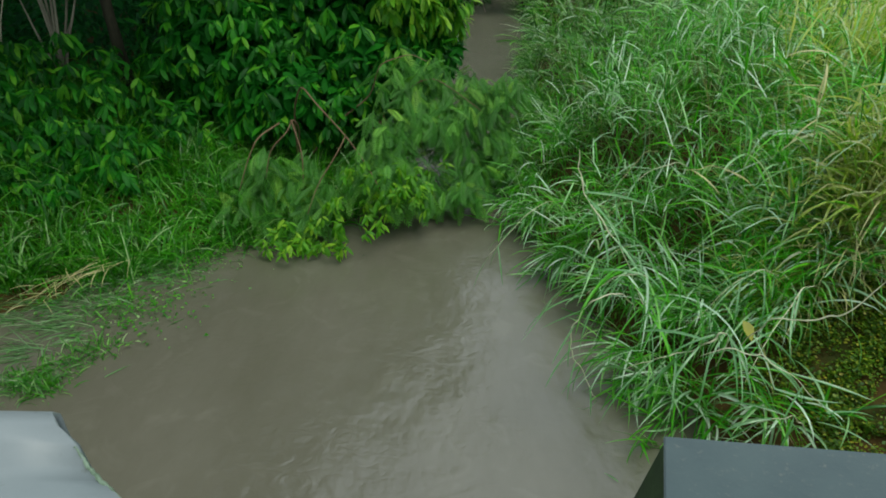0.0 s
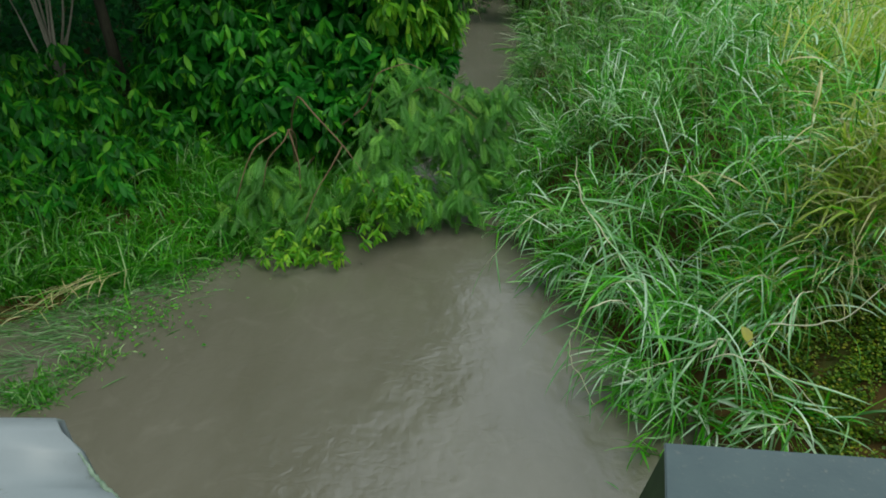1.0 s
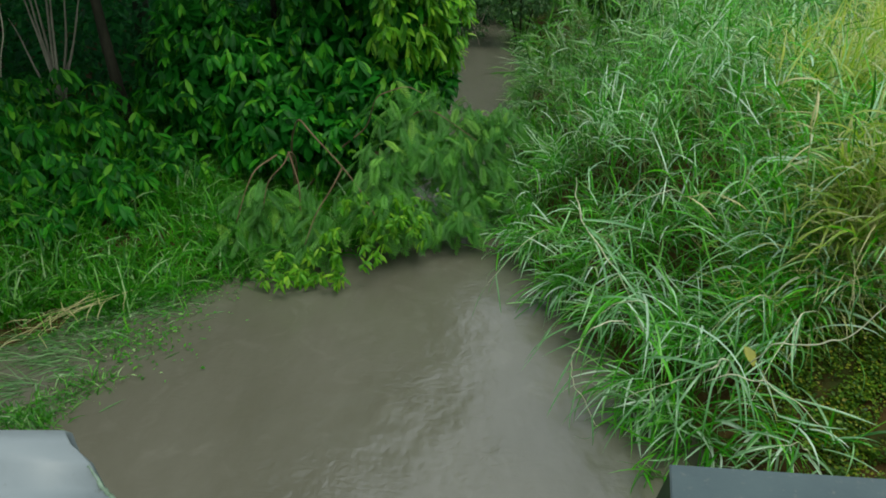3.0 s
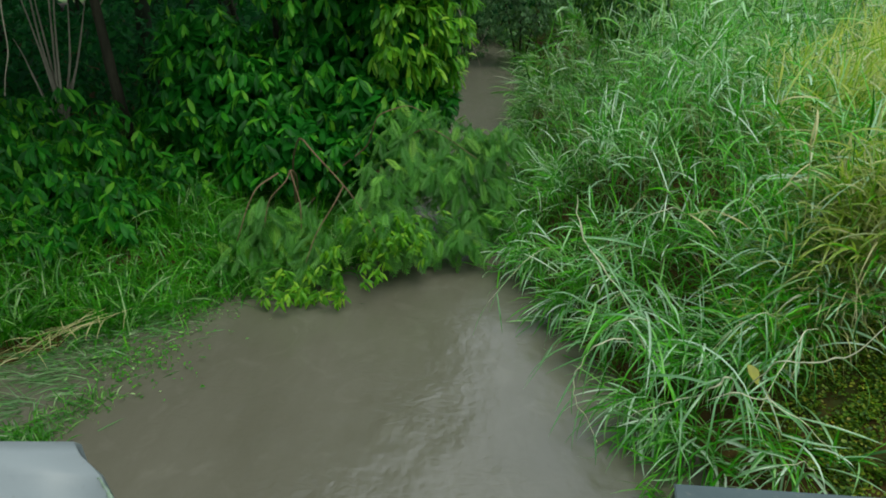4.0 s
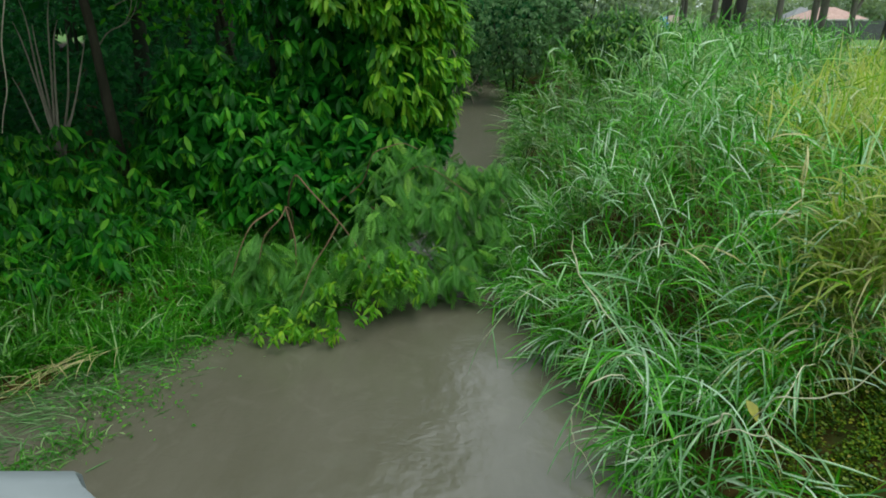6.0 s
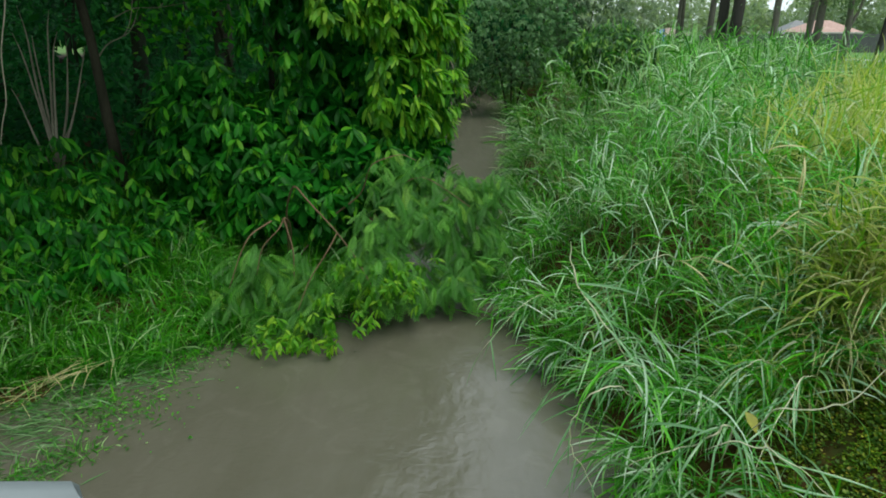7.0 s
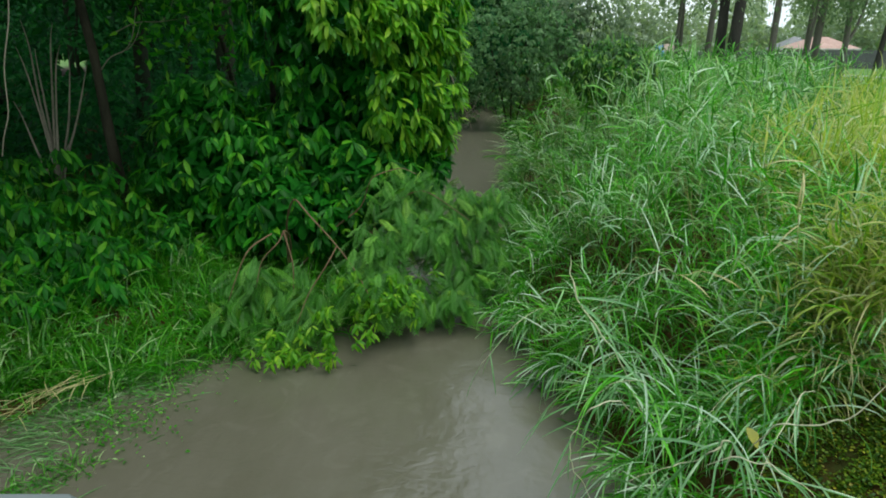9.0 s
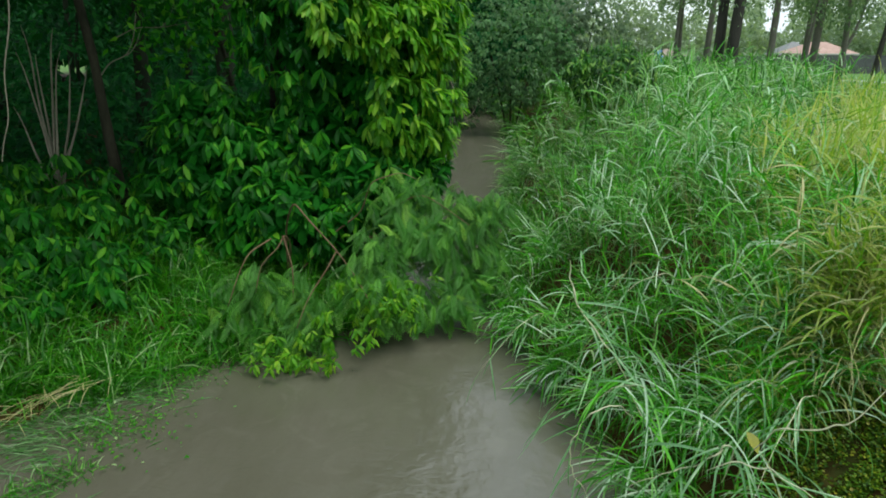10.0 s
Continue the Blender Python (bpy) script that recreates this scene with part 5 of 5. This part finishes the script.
M_GRASS_S = leaf_material("silver_grass", [(0.0, (0.05, 0.2, 0.05)), (0.6, (0.12, 0.32, 0.12)), (1.0, (0.32, 0.48, 0.3))], 0.28, 0.35, spec=1.0)
S_BENT = "bent pale grass stalk with long hanging green leaves"
stalk("grass_stalk", [(1.42, 2.78, 0.85), (1.38, 2.65, 1.15), (1.29, 2.56, 1.22), (1.23, 2.58, 1.14), (1.15, 2.62, 1.06), (1.03, 2.66, 0.98), (0.91, 2.7, 0.88)], 0.006, M_STALK, 16, 0.42, 0.017, S_BENT)
stalk("grass_stalk", [(1.05, 3.1, 1.0), (0.9, 2.95, 1.2), (0.79, 2.89, 1.21), (0.7, 2.92, 1.1), (0.66, 2.93, 0.93), (0.68, 2.92, 0.82), (0.76, 2.9, 0.67), (0.84, 2.88, 0.53)], 0.005, M_STALK, 9, 0.24, 0.012, S_BENT, 1.4, first=0.35)
stalk("grass_stalk", [(1.36, 2.5, 1.2), (1.4, 2.34, 1.45), (1.47, 2.27, 1.5), (1.57, 2.19, 1.58), (1.65, 2.14, 1.72), (1.67, 2.12, 1.9)], 0.005, M_STALK, 5, 0.3, 0.012, "pale dry grass stalk arching over the bare bank")
stalk("grass_stalk", [(0.69, 3.43, 1.82), (0.72, 3.43, 1.65), (0.79, 3.41, 1.49), (0.98, 3.36, 1.26), (1.1, 3.32, 1.01), (1.21, 3.28, 0.78)], 0.006, M_STALK, 20, 0.4, 0.017, S_BENT, 0.8, first=0.3)
stalk("grass_stalk", [(1.05, 3.0, 1.27), (1.0, 3.04, 1.26), (0.92, 3.06, 1.23), (0.84, 3.09, 1.16), (0.76, 3.11, 1.08)], 0.004, M_STALK, 12, 0.42, 0.017, S_BENT)
stalk("grass_stalk", [(1.49, 3.93, 1.51), (1.63, 3.87, 1.57), (1.79, 3.8, 1.53)], 0.004, M_STRAW, 4, 0.25, 0.012, "straw-coloured dead grass stalk lying on the green grass", 0.4, M_STRAW)
stalk("grass_stalk", [(1.2, 2.55, 1.1), (1.31, 2.47, 1.2), (1.43, 2.41, 1.2), (1.56, 2.32, 1.15), (1.68, 2.24, 1.02)], 0.004, M_STALK, 10, 0.32, 0.015, S_BENT, 0.9)
stalk("grass_stalk", [(1.75, 2.3, 0.7), (1.6, 2.25, 0.95), (1.5, 2.2, 1.05), (1.38, 2.2, 1.0), (1.28, 2.22, 0.85)], 0.004, M_STALK, 9, 0.3, 0.015, S_BENT, 0.9)
for k in range(7):
    a = rng.normal(0, 1, 3)
    y0 = 3.3 + 2.6 * rng.uniform()
    x0 = float(np.interp(y0, CREEK_Y, CREEK_R)) + 0.15 + 0.9 * rng.uniform()
    z0 = float(ground_height(np.array(x0), np.array(y0)) + canopy(np.array(x0), np.array(y0))) + 0.08
    d = np.array((-0.35 - 0.2 * rng.uniform(), -0.25 + 0.15 * a[0], -0.1))
    p0 = np.array((x0, y0, z0 - 0.1))
    stalk("grass_stalk", [p0, p0 + d * 0.4 + (0, 0, 0.12), p0 + d * 0.9 + (0, 0, 0.08), p0 + d * 1.5 - (0, 0, 0.12)], 0.004, M_STALK if k % 3 else M_CULM, 11, 0.4, 0.014, S_BENT, 0.8)
stalk("grass_stalk", [(2.3, 3.95, 1.3), (2.2, 3.85, 1.7), (2.06, 3.66, 2.1), (2.05, 3.67, 2.3)], 0.004, M_STRAW, 6, 0.25, 0.014, "dead tan grass stalk standing among green blades", 0.3, M_STRAW, 0.5)
for k, (x0, y0, x1, y1) in enumerate(((-3.6, 4.38, -2.98, 4.92), (-3.5, 4.42, -3.1, 4.8), (-3.55, 4.5, -2.9, 4.86), (-3.4, 4.5, -3.05, 4.98), (-3.7, 4.45, -3.2, 4.72), (-3.3, 4.62, -2.8, 5.0), (-3.45, 4.6, -3.0, 4.8), (-3.35, 5.05, -3.1, 4.95))):
    stalk("dead_stalk", [(x1, y1, 0.24), ((x0 + x1) / 2, (y0 + y1) / 2, 0.2 + 0.03 * (k % 2)), (x0, y0, 0.1)], 0.004, M_STRAW, 3, 0.24, 0.008, "dry straw-coloured stalk lying on the green bank", 0.2, M_STRAW)
for x0, y0, a, ln in ((-2.78, 5.07, 0.5, 0.24), (-2.62, 5.12, 0.2, 0.2), (-2.26, 4.83, 0.35, 0.22), (-2.28, 4.27, 0.9, 0.15), (-2.48, 3.63, 0.9, 0.2), (-2.2, 4.95, 0.3, 0.2), (-2.67, 4.64, 0.4, 0.22), (-2.45, 5.2, 0.1, 0.18), (1.0, 2.75, 2.2, 0.1)):
    ob = quick("floating_blade", *blades(np.array([(0.0, 0, 0)]), np.array([a]), np.array([ln]), np.array([0.02]), np.array([0.05]), np.array([0.009]), 4, True), M_FLOOD)
    ob.location = (x0, y0, 0.012)
    tagged(ob, "pale dead grass blade floating on the muddy water", "grass blade", "drifting blades")


def dead_leaf(x, y, z, size, turn):
    c = leaves(np.zeros((1, 3)), np.array([(math.cos(turn), math.sin(turn), -0.4)]), np.array([(0.2, -0.8, 0.6)]), np.array([size]), np.array([size * 0.6]), 0.8)
    ob = quick("dead_leaf", *c, M_DEAD)
    ob.location = (x, y, z)
    tagged(ob, "yellowing dead leaf caught in the grass", "leaf")


dead_leaf(1.37, 2.55, 1.3, 0.095, -1.2)


def hanging_vine():
    ob = empty("hanging_vine", (-3.2, 5.1, 2.1))
    quick("stem", *tube(np.array([(-3.39, 4.95, 2.1), (-3.36, 4.97, 2.25), (-3.3, 5.0, 2.42), (-3.29, 5.02, 2.76), (-3.2, 5.08, 3.12), (-3.16, 5.1, 3.6), (-3.3, 5.6, 5.0), (-4.0, 8.0, 6.0), (-4.8, 10.0, 6.2)]) - np.array((-3.2, 5.1, 2.1)), [0.003, 0.004, 0.004, 0.005, 0.005, 0.005, 0.006, 0.007, 0.008], 6), M_BARK_P, ob)
    tagged(ob, "thin pale vine hanging down from the trees", "vine")


hanging_vine()


def bare_twig(pts, r):
    """A thin pale twig that sticks out of the dark wood."""
    pts = np.array(pts, float)
    ob = empty("bare_twig", pts[0])
    quick("stem", *tube(pts - pts[0], np.linspace(r, r * 0.35, len(pts)), 6, 0.08), M_BARK_P, ob)
    fork = pts[len(pts) // 2]
    quick("side_shoot", *tube(np.array([fork, fork + (0.12, 0, 0.1), fork + (0.2, 0.05, 0.32)]) - pts[0], [r * 0.6, r * 0.4, r * 0.2], 6), M_BARK_P, ob)
    tagged(ob, "thin pale bare twig in the dim wood", "twig")


bare_twig([(-4.39, 8.6, 2.55), (-4.2, 8.5, 2.72), (-3.95, 8.45, 2.8), (-3.82, 8.4, 2.98), (-3.74, 8.4, 3.3)], 0.009)
bare_twig([(-4.4, 9.2, 3.02), (-4.1, 9.15, 3.15), (-3.75, 9.1, 3.14), (-3.3, 9.1, 3.22)], 0.008)
bare_twig([(0.1, 10.5, 2.4), (0.22, 10.4, 2.1), (0.36, 10.4, 1.8), (0.45, 10.4, 1.55)], 0.01)


def play_slide():
    z0 = float(ground_height(np.array(14.6), np.array(46.0)))
    ob = empty("play_slide", (14.6, 46.0, z0))
    bm = bmesh.new()
    for a, b in (((-0.3, 0), (0.3, 0)),):
        v = [bm.verts.new(p) for p in ((-0.17, 0, 1.75), (0.17, 0, 1.75), (0.2, -1.8, 0.3), (-0.2, -1.8, 0.3), (-0.17, 0, 1.65), (0.17, 0, 1.65), (0.2, -1.8, 0.2), (-0.2, -1.8, 0.2))]
        for f in ((0, 1, 2, 3), (7, 6, 5, 4), (0, 4, 5, 1), (1, 5, 6, 2), (2, 6, 7, 3), (3, 7, 4, 0)):
            bm.faces.new([v[i] for i in f])
    part("chute", bm, M_BLUE, ob)
    for x in (-0.23, 0.23):
        bm = bmesh.new()
        box(bm, x - 0.03, x + 0.03, 0.0, 0.06, -0.1, 1.8)
        part("post", bm, M_BLUE, ob)
    tagged(ob, "blue plastic playground slide on the lawn", "slide")


play_slide()
